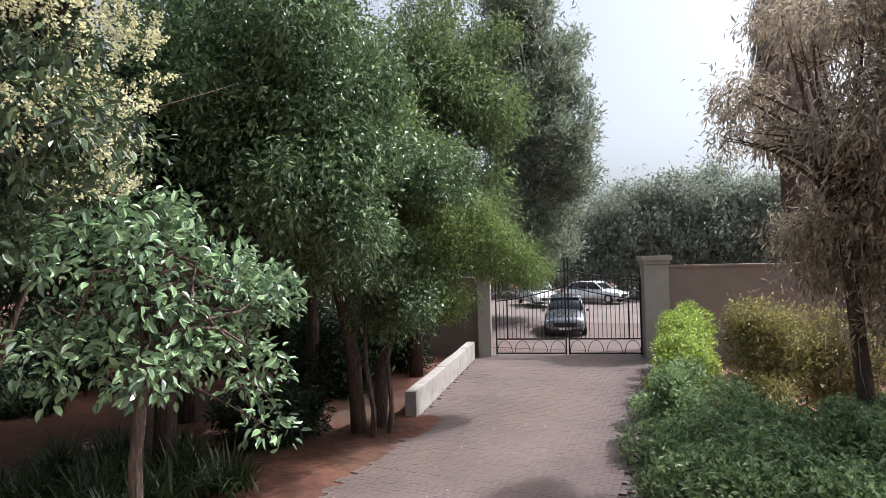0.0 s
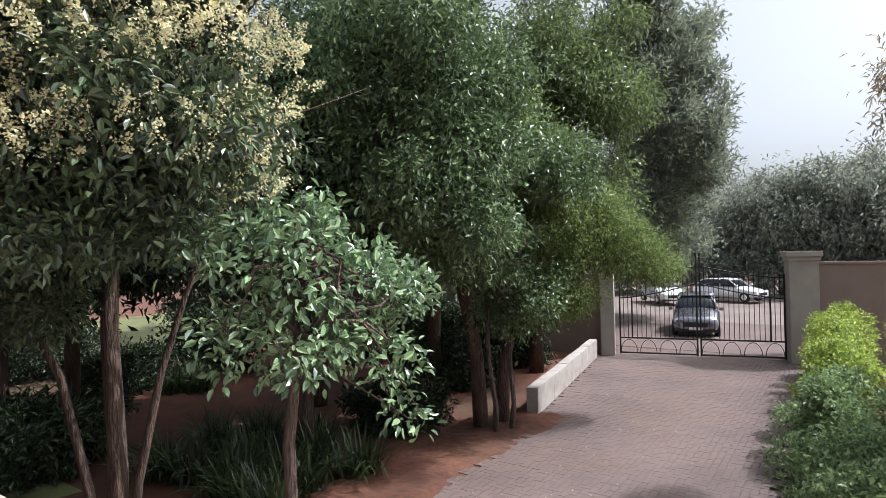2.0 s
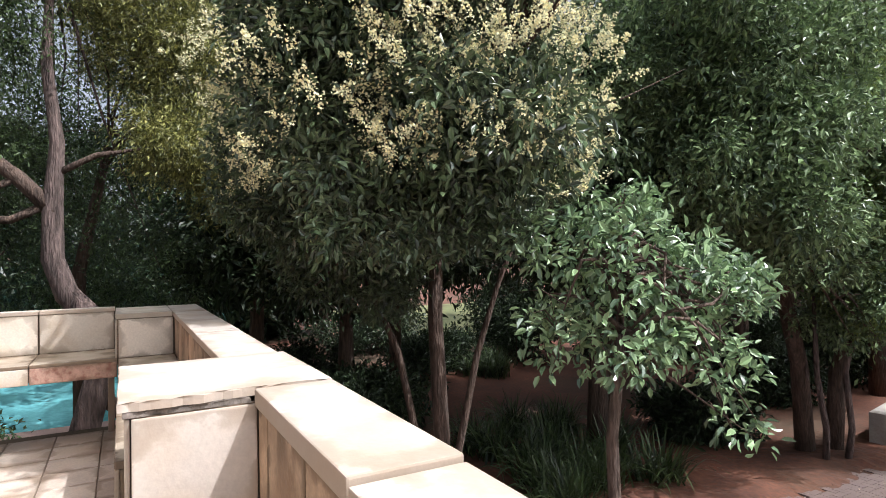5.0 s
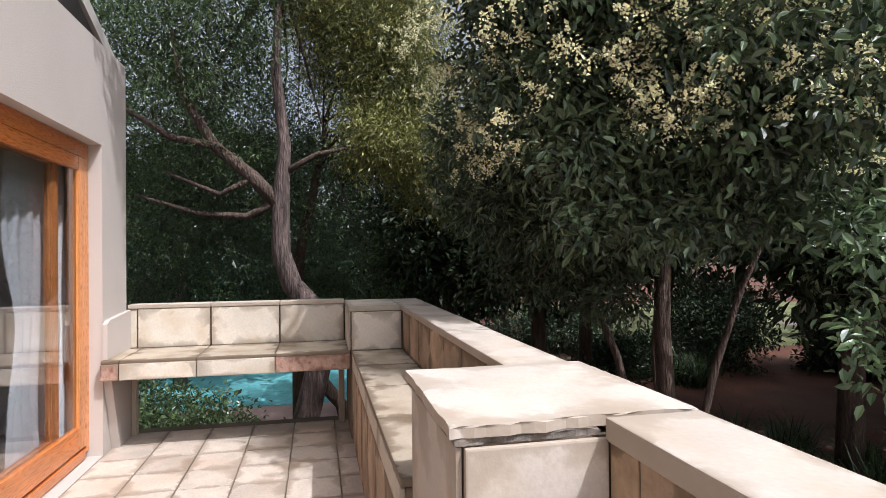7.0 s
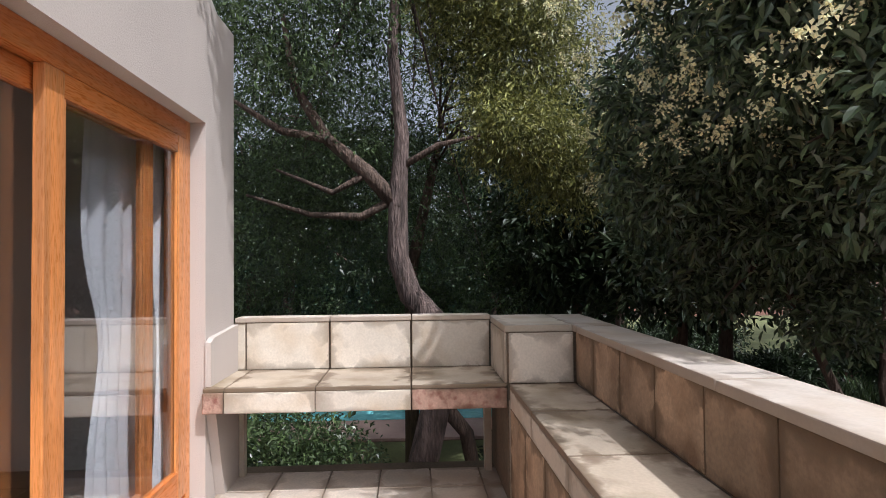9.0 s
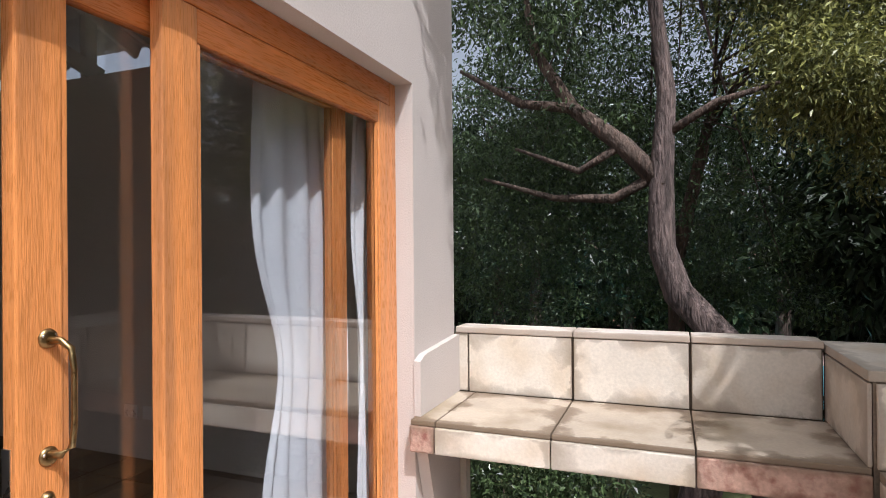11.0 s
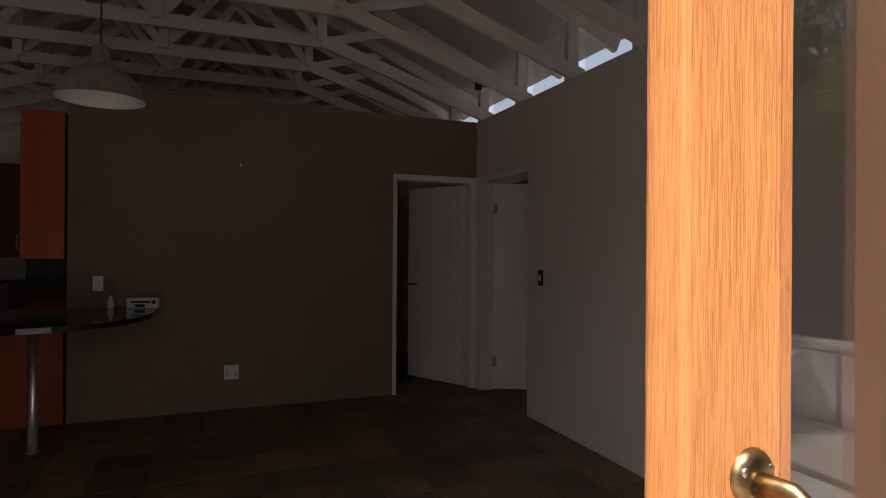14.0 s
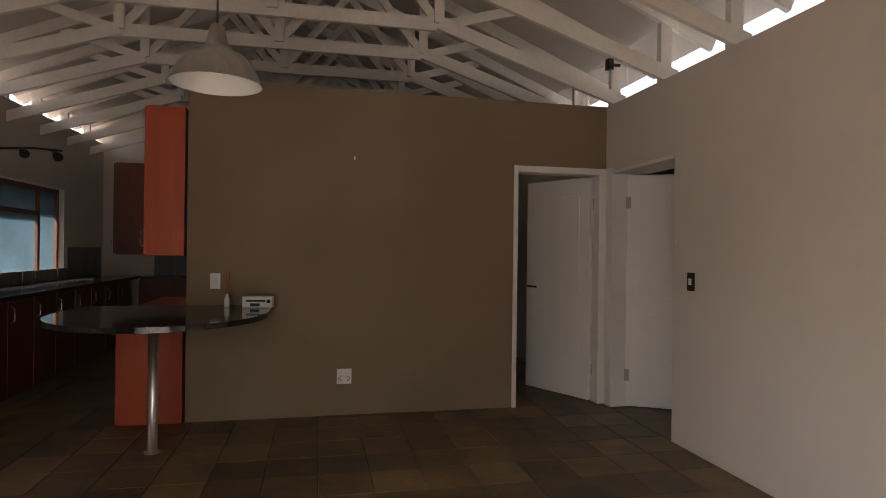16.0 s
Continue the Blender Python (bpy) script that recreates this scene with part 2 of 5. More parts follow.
RUBBER = material("black_rubber", (0.02, 0.02, 0.02), 0.8, vary=0.2)
WATER = material("turquoise_pool_water", (0.22, 0.62, 0.66), 0.12, vary=0.12, big=2, fine=8, bump=0.15)
PINK = material("pink_pool_paving", (0.52, 0.36, 0.31), 0.85, vary=0.12)
BLACKP = material("black_plastic", (0.02, 0.02, 0.022), 0.45, vary=0.1)
WHITEP = material("white_plastic", (0.75, 0.74, 0.72), 0.4, vary=0.03, bump=0.02)
THATCH = material("dead_palm_fronds", (0.30, 0.22, 0.18), 0.95, vary=0.4, big=4, fine=60, bump=0.5, per_island=0.4)
GLASS = glass_material("door_glass", (0.99, 0.99, 1.0), 0.94)
PANE = glass_material("window_glass", (1, 1, 1), 0.97)
FROST = material("blue_frosted_pane", (0.11, 0.17, 0.20), 0.4, vary=0.2, big=2, translucent=0.35)
LEAF_DARK = leaf_material("dark_glossy_leaves", (0.078, 0.128, 0.076), translucent=0.1, rough=0.3, vary=0.65, gloss=0.65)
# Green darkened to stand in for shade from the canopy overhead.
LEAF_WOOD = leaf_material("shade_darkened_evergreen_leaves", (0.034, 0.058, 0.033), translucent=0.16, rough=0.4, vary=0.6, gloss=0.3)
LEAF_PRIVET = leaf_material("glossy_privet_leaves", (0.145, 0.235, 0.13), rough=0.34, translucent=0.18, vary=0.6, gloss=0.5)
LEAF_YOUNG = leaf_material("pale_glossy_young_leaves", (0.19, 0.31, 0.19), rough=0.27, translucent=0.22, vary=0.55, gloss=0.8)
LEAF_LIGHT = leaf_material("fresh_feathery_leaves", (0.18, 0.265, 0.10), rough=0.4, translucent=0.4, vary=0.6)
LEAF_YELLOW = leaf_material("yellow_green_leaves", (0.20, 0.23, 0.085), rough=0.4, translucent=0.2, vary=0.6)
# Needle colour lifted pale, with the haze of the far air painted in.
LEAF_BLUE = leaf_material("hazed_grey_green_needles", (0.22, 0.28, 0.23), rough=0.5, translucent=0.45)
LEAF_FROND = leaf_material("mid_green_frond_leaves", (0.15, 0.22, 0.10), rough=0.4, translucent=0.4, vary=0.5)
LEAF_OLIVE = leaf_material("olive_shrub_leaves", (0.27, 0.27, 0.12), rough=0.55, translucent=0.35)
LEAF_LEAN = leaf_material("mid_green_glossy_leaves", (0.062, 0.105, 0.05), rough=0.3, translucent=0.3, vary=0.7)
# Leaf colour lightened to stand for distance haze.
LEAF_HAZE = leaf_material("haze_lightened_leaves", (0.28, 0.34, 0.31), rough=0.6, translucent=0.35)
LEAF_GREY = leaf_material("grey_dry_leaves", (0.40, 0.38, 0.33), rough=0.6, translucent=0.45)
LEAF_HEDGE = leaf_material("bright_hedge_leaves", (0.30, 0.42, 0.10), rough=0.45, translucent=0.35)
LEAF_HEDGE2 = leaf_material("mid_green_shrub_leaves", (0.20, 0.31, 0.16), rough=0.45, translucent=0.35)
BLOSSOM = leaf_material("cream_blossom", (0.77, 0.80, 0.54), vary=0.2, rough=0.8, translucent=0.3)


# ---- mesh helpers ----
def box(bm, x0, y0, z0, x1, y1, z1, bevel=0.0):
    lo, hi = (min(x0, x1), min(y0, y1), min(z0, z1)), (max(x0, x1), max(y0, y1), max(z0, z1))
    v = [bm.verts.new((x, y, z)) for z in (lo[2], hi[2]) for x, y in ((lo[0], lo[1]), (hi[0], lo[1]), (hi[0], hi[1]), (lo[0], hi[1]))]
    f = [bm.faces.new([v[i] for i in q]) for q in ((3, 2, 1, 0), (4, 5, 6, 7), (0, 1, 5, 4), (1, 2, 6, 5), (2, 3, 7, 6), (3, 0, 4, 7))]
    if bevel:
        edges = {e for q in f for e in q.edges}
        bmesh.ops.bevel(bm, geom=list(edges), offset=bevel, segments=2, affect="EDGES", profile=0.6)
    return bm


def boxes(*rows, bevel=0.0):
    bm = bmesh.new()
    for r in rows:
        box(bm, *r, bevel=bevel)
    return bm


def prism(bm, outline, axis, a, b):
    """Extrude a closed outline of 2D points from a to b along an axis."""
    def at(p, d):
        return {"x": (d, p[0], p[1]), "y": (p[0], d, p[1]), "z": (p[0], p[1], d)}[axis]
    lo = [bm.verts.new(at(p, a)) for p in outline]
    hi = [bm.verts.new(at(p, b)) for p in outline]
    bm.faces.new(lo)
    bm.faces.new(hi[::-1])
    for i in range(len(lo)):
        j = (i + 1) % len(lo)
        bm.faces.new((lo[i], hi[i], hi[j], lo[j]))
    return bm


def tube(bm, points, radii, sides=8, wobble=0.0, seed=0, caps=True):
    """A tapered tube along points."""
    rnd = random.Random(seed)
    rings = []
    pts = [Vector(p) for p in points]
    for i, p in enumerate(pts):
        way = (pts[min(i + 1, len(pts) - 1)] - pts[max(i - 1, 0)]).normalized()
        side = way.cross(Vector((0.31, 0.95, 0.07)) if abs(way.z) > 0.9 else Vector((0, 0, 1))).normalized()
        up = side.cross(way).normalized()
        ring = []
        for k in range(sides):
            a = 2 * math.pi * k / sides
            r = radii[i] * (1 + wobble * (rnd.random() - 0.5))
            ring.append(bm.verts.new(p + (side * math.cos(a) + up * math.sin(a)) * r))
        rings.append(ring)
    for a, b in zip(rings, rings[1:]):
        for k in range(sides):
            f = bm.faces.new((a[k], a[(k + 1) % sides], b[(k + 1) % sides], b[k]))
            f.smooth = True
    if caps:
        bm.faces.new(rings[0][::-1])
        bm.faces.new(rings[-1])
    return bm


def lathe(bm, profile, x=0, y=0, sides=32):
    """Turn a profile of (radius, height) round the z axis."""
    rings = [[bm.verts.new((x + r * math.cos(2 * math.pi * k / sides), y + r * math.sin(2 * math.pi * k / sides), z)) for k in range(sides)] for r, z in profile]
    for a, b in zip(rings, rings[1:]):
        for k in range(sides):
            bm.faces.new((a[k], a[(k + 1) % sides], b[(k + 1) % sides], b[k])).smooth = True
    return bm


def mesh_of(name, bm, mat):
    bmesh.ops.recalc_face_normals(bm, faces=bm.faces)
    me = bpy.data.meshes.new(name)
    bm.to_mesh(me)
    bm.free()
    me.materials.append(mat)
    return me


def part(name, bm, mat, parent=None, label=""):
    ob = new(name, mesh_of(name, bm, mat))
    if parent is not None:
        ob.parent = parent
    return tagged(ob, label) if label else ob


ORIGIN = Vector((0, 0, 0))


def thing(name, label, category, at=(0, 0, 0), group="", turn=0.0):
    ob = new(name)
    ob.matrix_basis = Matrix.Translation(ORIGIN) @ pose(*at, 0, 0, turn)
    return tagged(ob, label, category, group)


def structure(name, bm, mat, label=""):
    ob = part(name, bm, mat)
    ob.location = ORIGIN
    return tagged(ob, label, kind="structure")


def raw_mesh(name, verts, quads, mat):
    """A mesh from arrays of vertices and four-cornered faces."""
    me = bpy.data.meshes.new(name)
    verts, quads = np.asarray(verts, "f"), np.asarray(quads, "i")
    me.vertices.add(len(verts))
    me.vertices.foreach_set("co", verts.ravel())
    me.loops.add(quads.size)
    me.loops.foreach_set("vertex_index", quads.ravel())
    me.polygons.add(len(quads))
    me.polygons.foreach_set("loop_start", np.arange(len(quads), dtype="i") * quads.shape[1])
    me.polygons.foreach_set("use_smooth", np.zeros(len(quads), "?"))
    me.update(calc_edges=True)
    me.materials.append(mat)
    return me


def leaves(points, outward, length, width, droop=0.4, spread=0.9, seed=0, flat=False):
    """Folded leaf blades, two quads each, at points; outward gives the side they turn to."""
    rng = np.random.default_rng(seed)
    n = len(points)
    way = outward + spread * rng.normal(size=(n, 3)) - np.array((0, 0, droop))
    way /= np.linalg.norm(way, axis=1, keepdims=True) + 1e-9
    face = outward * 0.5 + np.array((0, 0, 0.9)) + 0.5 * rng.normal(size=(n, 3))
    side = np.cross(way, face)
    side /= np.linalg.norm(side, axis=1, keepdims=True) + 1e-9
    nor = np.cross(side, way)
    ln = (length * rng.uniform(0.65, 1.2, n))[:, None]
    wd = ln * width / length * 0.5
    a, tip = points, points + way * ln - nor * ln * 0.12
    mid = points + way * ln * 0.5
    l, r = mid + side * wd + nor * wd * 0.35, mid - side * wd + nor * wd * 0.35
    if flat:
        v = np.stack((a, l, tip, r), 1).reshape(-1, 3)
        return v, np.arange(n)[:, None] * 4 + np.arange(4)
    low, high = points + way * ln * 0.28 + nor * wd * 0.4, points + way * ln * 0.66 + nor * wd * 0.3
    v = np.stack((a, low + side * wd * 0.9, high + side * wd * 0.8, tip, high - side * wd * 0.8, low - side * wd * 0.9), 1).reshape(-1, 3)
    k = np.arange(n)[:, None] * 6
    q = np.concatenate((k + np.array((0, 1, 2, 3)), k + np.array((0, 3, 4, 5))), 1).reshape(-1, 4)
    return v, q


def clump_points(lobes, count, clump, seed, fill=0.55, per=26):
    """Points in leafy clumps that lie mostly near the skins of ellipsoids (x, y, z, rx, ry, rz), with a way outward for each."""
    rng = np.random.default_rng(seed)
    vol = np.array([(l[3] * l[4] * l[5]) ** 0.67 for l in lobes])
    share = (count * vol / vol.sum()).astype(int)
    pts, outs = [], []
    for l, n in zip(lobes, share):
        c, r = np.array(l[:3]), np.array(l[3:6])
        m = max(n // per, 2)
        d = rng.normal(size=(m, 3))
        d /= np.linalg.norm(d, axis=1, keepdims=True)
        bulge = 1 + 0.22 * np.sin(d[:, :1] * 5 + d[:, 1:2] * 4 + l[0]) + 0.15 * np.sin(d[:, 2:] * 7 + l[1])
        rad = rng.uniform(fill, 1.0, (m, 1)) ** 0.6 * bulge
        centre = c + d * r * rad
        pick = rng.integers(0, m, n)
        off = rng.normal(size=(n, 3))
        off -= d[pick] * (off * d[pick]).sum(1, keepdims=True) * 0.4
        pts.append(centre[pick] + off * clump)
        outs.append(d[pick] * 0.45 + 0.75 * off / (np.linalg.norm(off, axis=1, keepdims=True) + 1e-9))
    return np.concatenate(pts), np.concatenate(outs)


def crown(parent, lobes, count, mat, length=0.11, width=0.045, clump=0.16, droop=0.4, seed=0, fill=0.55, floor=-2.15, name="crown", inner=0.45, flat=True, per=26):
    rnd = random.Random(seed + 9)
    boughs = []
    for l in lobes:
        if min(l[3:6]) < 0.5:
            boughs.append(l)
            continue
        boughs.append((*l[:3], l[3] * 0.5, l[4] * 0.5, l[5] * 0.5))
        for k in range(18):
            d = Vector((rnd.gauss(0, 1), rnd.gauss(0, 1), rnd.gauss(0.15, 1))).normalized() * rnd.uniform(0.55, 1.02)
            s = rnd.uniform(0.16, 0.38)
            boughs.append((l[0] + d.x * l[3], l[1] + d.y * l[4], l[2] + d.z * l[5], l[3] * s, l[4] * s, l[5] * s * 0.6))
    p, o = clump_points(boughs, count, clump, seed, fill, per)
    keep = p[:, 2] > floor
    v, q = leaves(p[keep], o[keep], length, width, droop, seed=seed, flat=flat)
    p, o = clump_points([(*l[:3], l[3] * 0.78, l[4] * 0.78, l[5] * 0.78) for l in lobes], int(count * inner), clump * 1.6, seed + 1, 0.1, 6)
    keep = p[:, 2] > floor
    v2, q2 = leaves(p[keep], o[keep], length * 1.05, width * 1.15, droop, seed=seed + 2, flat=flat)
    v, q = np.concatenate((v, v2)), np.concatenate((q, q2 + len(v)))
    ob = new(name, raw_mesh(name, v, q, mat))
    ob.parent = parent
    return ob


def limbs(parent, start, lobes, mat, r0=0.06, seed=0, per_lobe=4, name="limb", sides=6):
    """Limbs that leave the trunk and fork into the crown."""
    rnd = random.Random(seed)
    bm = bmesh.new()
    for l in lobes:
        for i in range(per_lobe):
            d = Vector((rnd.gauss(0, 1), rnd.gauss(0, 1), rnd.gauss(0.3, 0.8))).normalized()
            end = Vector(l[:3]) + Vector((d.x * l[3], d.y * l[4], d.z * l[5])) * 0.8
            a = Vector(start) + Vector((0, 0, rnd.uniform(-0.3, 0.6)))
            mid = a.lerp(end, 0.45) + Vector((rnd.gauss(0, 0.15), rnd.gauss(0, 0.15), rnd.uniform(0.0, 0.35)))
            tube(bm, [a, a.lerp(mid, 0.5) + Vector((0, 0, 0.08)), mid, mid.lerp(end, 0.55), end], [r0, r0 * 0.8, r0 * 0.6, r0 * 0.35, r0 * 0.1], sides)
            for k in range(2):
                b = mid.lerp(end, rnd.uniform(0.1, 0.7))
                e = b + Vector((rnd.gauss(0, l[3] * 0.4), rnd.gauss(0, l[4] * 0.4), rnd.uniform(0, l[5] * 0.5)))
                tube(bm, [b, b.lerp(e, 0.5) + Vector((0, 0, 0.05)), e], [r0 * 0.35, r0 * 0.22, r0 * 0.06], 5)
    return part(name, bm, mat, parent)


def tree(name, label, base, path, radii, lobes, count, leaf, bark=None, length=0.11, width=0.045, clump=0.16, droop=0.4, seed=0,
         fill=0.55, per_lobe=4, r0=0.05, group="", inner=0.45, flat=True, per=26):
    ob = thing(name, label, "tree", base, group)
    bark = bark or BARK
    off = Vector(base)
    bm = bmesh.new()
    tube(bm, [Vector(p) - off for p in path], radii, 12, 0.18, seed)
    part("trunk", bm, bark, ob)
    local = [(l[0] - base[0], l[1] - base[1], l[2] - base[2], *l[3:]) for l in lobes]
    limbs(ob, Vector(path[-1]) - off, local, bark, r0, seed, per_lobe)
    crown(ob, local, count, leaf, length, width, clump, droop, seed, fill, floor=0.05, inner=inner, flat=flat, per=per)
    return ob


# ---- ground, drive, road ----
GZ = -2.2
bm = bmesh.new()
bmesh.ops.create_grid(bm, x_segments=60, y_segments=60, size=1200, matrix=Matrix.Translation((0, 0, GZ)))
structure("ground", bm, SOIL, "red earth ground with leaf litter and thin grass")
bm = bmesh.new()
box(bm, -5.15, 1.2, GZ - 0.2, -0.55, 21.6, GZ + 0.004)
structure("driveway", bm, SAND, "sand bed of the brick paved driveway")
bm = bmesh.new()
box(bm, -26, 21.6, GZ - 0.2, 26, 60, GZ + 0.006)
structure("road", bm, ASPHALT, "dusty pinkish forecourt paving beyond the gate")
# Reddish brick; its darker tone also stands for tree shade behind the gate.
bm = bmesh.new()
box(bm, -9.0, 21.6, GZ - 0.2, 2.0, 30.5, GZ + 0.012)
structure("gate_apron", bm, PAVER, "reddish brick apron beyond the gate")
bm = bmesh.new()
box(bm, -38, 10.5, GZ - 0.2, -19.5, 32, GZ + 0.004)
structure("lawn", bm, LAWN, "sunlit patch of dry lawn")

# ---- house: walls ----
FLOOR, BZ = 0.0, -0.1
DX0, DX1, DTOP = -5.45, -1.95, 2.18
bm = boxes((-6.0, -2.41, -2.2, DX0, -2.16, 2.93), (DX1, -2.41, -2.2, 3.2, -2.16, 2.93), (DX0, -2.41, DTOP, DX1, -2.16, 2.93), (DX0, -2.41, -2.2, DX1, -2.16, -0.1))
structure("wall_front", bm, PLASTER, "smooth warm grey plastered outside wall")
RX, BY = -5.855, -7.245
bm = boxes((-6.0, -5.2, -2.2, RX, -2.41, 2.64), (RX - 0.3, -6.22, -2.2, RX, -5.2, 2.64), (RX - 0.3, -7.17, 2.05, RX, -6.22, 2.64), (RX - 0.3, -12.3, -2.2, RX, -7.17, 2.64), (RX - 0.3, -7.17, -2.2, RX, -6.22, -0.03))
structure("wall_west", bm, INNER, "cream painted inside wall with a doorway")
bm = boxes((-4.995, BY - 0.15, 0, -2.365, BY, 2.64), (RX, BY - 0.15, 2.05, -4.995, BY, 2.64))
structure("wall_back", bm, BROWN, "taupe painted partition wall below the open roof")
bm = boxes((-2.515, -12.0, 0, -2.365, BY - 0.15, 2.64))
structure("wall_kitchen", bm, INNER, "cream painted kitchen partition")
EX = -0.105
WY0, WY1, WZ0, WZ1 = -10.91, -8.31, 0.98, 2.06
bm = boxes((EX, -12.3, -2.2, EX + 0.28, WY0, 2.9), (EX, WY1, -2.2, EX + 0.28, -2.41, 2.9), (EX, WY0, -2.2, EX + 0.28, WY1, WZ0), (EX, WY0, WZ1, EX + 0.28, WY1, 2.9))
structure("wall_east", bm, INNER, "cream painted kitchen wall with a window")
bm = boxes((-6.16, -12.6, -2.2, 0.33, -12.3, 4.6))
structure("wall_far", bm, INNER, "cream painted far wall")
bm = boxes((RX, -12.3, -0.4, EX, -2.41, -0.012))
structure("floor", bm, SLATE_BED, "dark grout bed of the slate floor")
bm = boxes((RX - 0.3, -7.17, -0.029, RX, -6.22, -0.002))
structure("threshold_west", bm, SLATE, "slate threshold of the west doorway")
# side room behind the west doorway
bm = boxes((-9.2, -8.6, 0, -9.0, -5.2, 2.5), (-9.0, -8.6, 0, -6.16, -8.4, 2.5), (-9.0, -5.4, 0, -6.16, -5.2, 2.5))
structure("wall_side_room", bm, INNER, "plain cream walls of the side room")
bm = boxes((-9.2, -8.6, -0.3, -6.16, -5.2, -0.004))
structure("floor_side_room", bm, SLATE, "dark slate floor of the side room")
bm = boxes((-9.2, -8.6, 2.5, -6.16, -5.2, 2.6))
structure("ceiling_side_room", bm, BOARD, "plain low ceiling of the side room")

# ---- roof: boards and trusses ----
RIDGE, SLOPE, EAVE = (RX + EX) / 2, 0.42, 3.12
def roof_z(x):
    return EAVE + SLOPE * ((RIDGE - RX) - abs(x - RIDGE))
bm = bmesh.new()
for s in (-1, 1):
    xe = RIDGE + s * (RIDGE - RX) + (0.28 if s > 0 else -0.50)
    prism(bm, [(xe, roof_z(xe) + 0.1), (RIDGE, roof_z(RIDGE) + 0.1), (RIDGE, roof_z(RIDGE) + 0.22), (xe, roof_z(xe) + 0.22)], "y", -12.6, -2.35)
structure("ceiling", bm, BOARD, "pale painted sloping ceiling under the roof")
# Made-up gable end; its near-black stands for the dark above the wall.
bm = bmesh.new()
prism(bm, [(-6.0, 2.93), (0.33, 2.93), (0.33, 3.05), (RIDGE, roof_z(RIDGE) + 0.1), (-6.0, 3.05)], "y", -2.41, -2.34)
structure("gable", bm, GABLE, "added gable end, near-black for the dark above the wall")


def beam(bm, x0, z0, x1, z1, y0, y1, deep):
    """A straight member of a truss in the x-z plane."""
    d = Vector((x1 - x0, z1 - z0)).normalized()
    n = Vector((-d.y, d.x)) * deep / 2
    prism(bm, [(x0 - n.x, z0 - n.y), (x1 - n.x, z1 - n.y), (x1 + n.x, z1 + n.y), (x0 + n.x, z0 + n.y)], "y", y0, y1)


def roof_truss():
    ob = thing("roof_truss", "white painted timber scissor truss with raised collar", "roof truss", group="roof trusses")
    t, h = 0.038, 0.11
    heel = 2.70
    c0, c1, cz = RX + 1.55, EX - 1.55, 3.22
    def piece(name, *rows):
        for r in rows:
            b = bmesh.new()
            beam(b, *r[:4], r[4], r[5], r[6])
            part(name, b, TRUSS, ob)
    piece("rafter", (RX - 0.47, roof_z(RX - 0.47) + 0.04, RIDGE, roof_z(RIDGE) + 0.04, -t / 2, t / 2, h), (EX + 0.26, roof_z(EX + 0.26) + 0.04, RIDGE, roof_z(RIDGE) + 0.04, -t / 2, t / 2, h))
    piece("bottom_chord", (RX - 0.12, heel - 0.03, c0, cz, t / 2 + 0.002, t * 1.5, h), (EX + 0.12, heel - 0.03, c1, cz, t / 2 + 0.002, t * 1.5, h))
    piece("collar", (c0 - 0.1, cz, c1 + 0.1, cz, -t / 2, t / 2 - 0.002, h))
    piece("post", (c0, cz, c0, roof_z(c0), t / 2 + 0.003, t * 1.4, 0.08), (c1, cz, c1, roof_z(c1), t / 2 + 0.003, t * 1.4, 0.08),
          (RIDGE, cz, RIDGE, roof_z(RIDGE), t / 2 + 0.003, t * 1.4, 0.08), (RX - 0.06, 2.64, RX - 0.06, roof_z(RX) + 0.03, -t, t / 2 - 0.004, 0.09), (EX + 0.06, 2.9, EX + 0.06, roof_z(EX) + 0.03, -t, t / 2 - 0.004, 0.09))
    xm = (RX + c0) / 2
    piece("web", (c0, cz + 0.03, (c0 + RIDGE) / 2, roof_z((c0 + RIDGE) / 2), -t * 1.4, -t / 2 - 0.002, 0.075), (c1, cz + 0.03, (c1 + RIDGE) / 2, roof_z((c1 + RIDGE) / 2), -t * 1.4, -t / 2 - 0.002, 0.075),
          (RIDGE, cz + 0.03, (c0 + RIDGE) / 2, roof_z((c0 + RIDGE) / 2), -t * 1.4, -t / 2 - 0.002, 0.075), (RIDGE, cz + 0.03, (c1 + RIDGE) / 2, roof_z((c1 + RIDGE) / 2), -t * 1.4, -t / 2 - 0.002, 0.075),
          (c0, cz, xm, roof_z(xm), -t * 1.4, -t / 2 - 0.002, 0.075), (c1, cz, EX - 0.78, roof_z(EX - 0.78), -t * 1.4, -t / 2 - 0.002, 0.075))
    return ob


first = roof_truss()
first.matrix_basis = pose(0, -7.21, 0)
for i in range(-6, 6):
    if i:
        copy_thing(first, pose(0, -7.21 + 0.765 * i, 0))
# clerestory panes between the trusses
for wall_x, zb, nm in ((RX - 0.14, 2.64, "west"), (EX + 0.12, 2.9, "east")):
    for i in range(-6, 6):
        y = -7.21 + 0.765 * i
        ob = tagged(part("clerestory_window", boxes((wall_x - 0.003, y + 0.05, zb, wall_x + 0.003, y + 0.715, roof_z(wall_x) + 0.09)), PANE), "clear clerestory pane between roof trusses", "window", "clerestory panes")
        ob.visible_shadow = False

# ---- balcony ----
bm = boxes((-6.1, -2.16, -0.45, 2.6, 0.22, BZ - 0.016))
structure("balcony_slab", bm, DECK_GROUT, "concrete balcony slab with grout bed")
PT, PIN, POUT = 0.905, 0.05, 0.26
bm = boxes((-6.06, PIN + 0.02, -0.45, 2.6, POUT - 0.02, PT))
structure("parapet_north", bm, PLASTER, "plastered balcony parapet core")
bm = boxes((-6.12, -2.16, 0.46, -6.02, -0.38, 0.925))
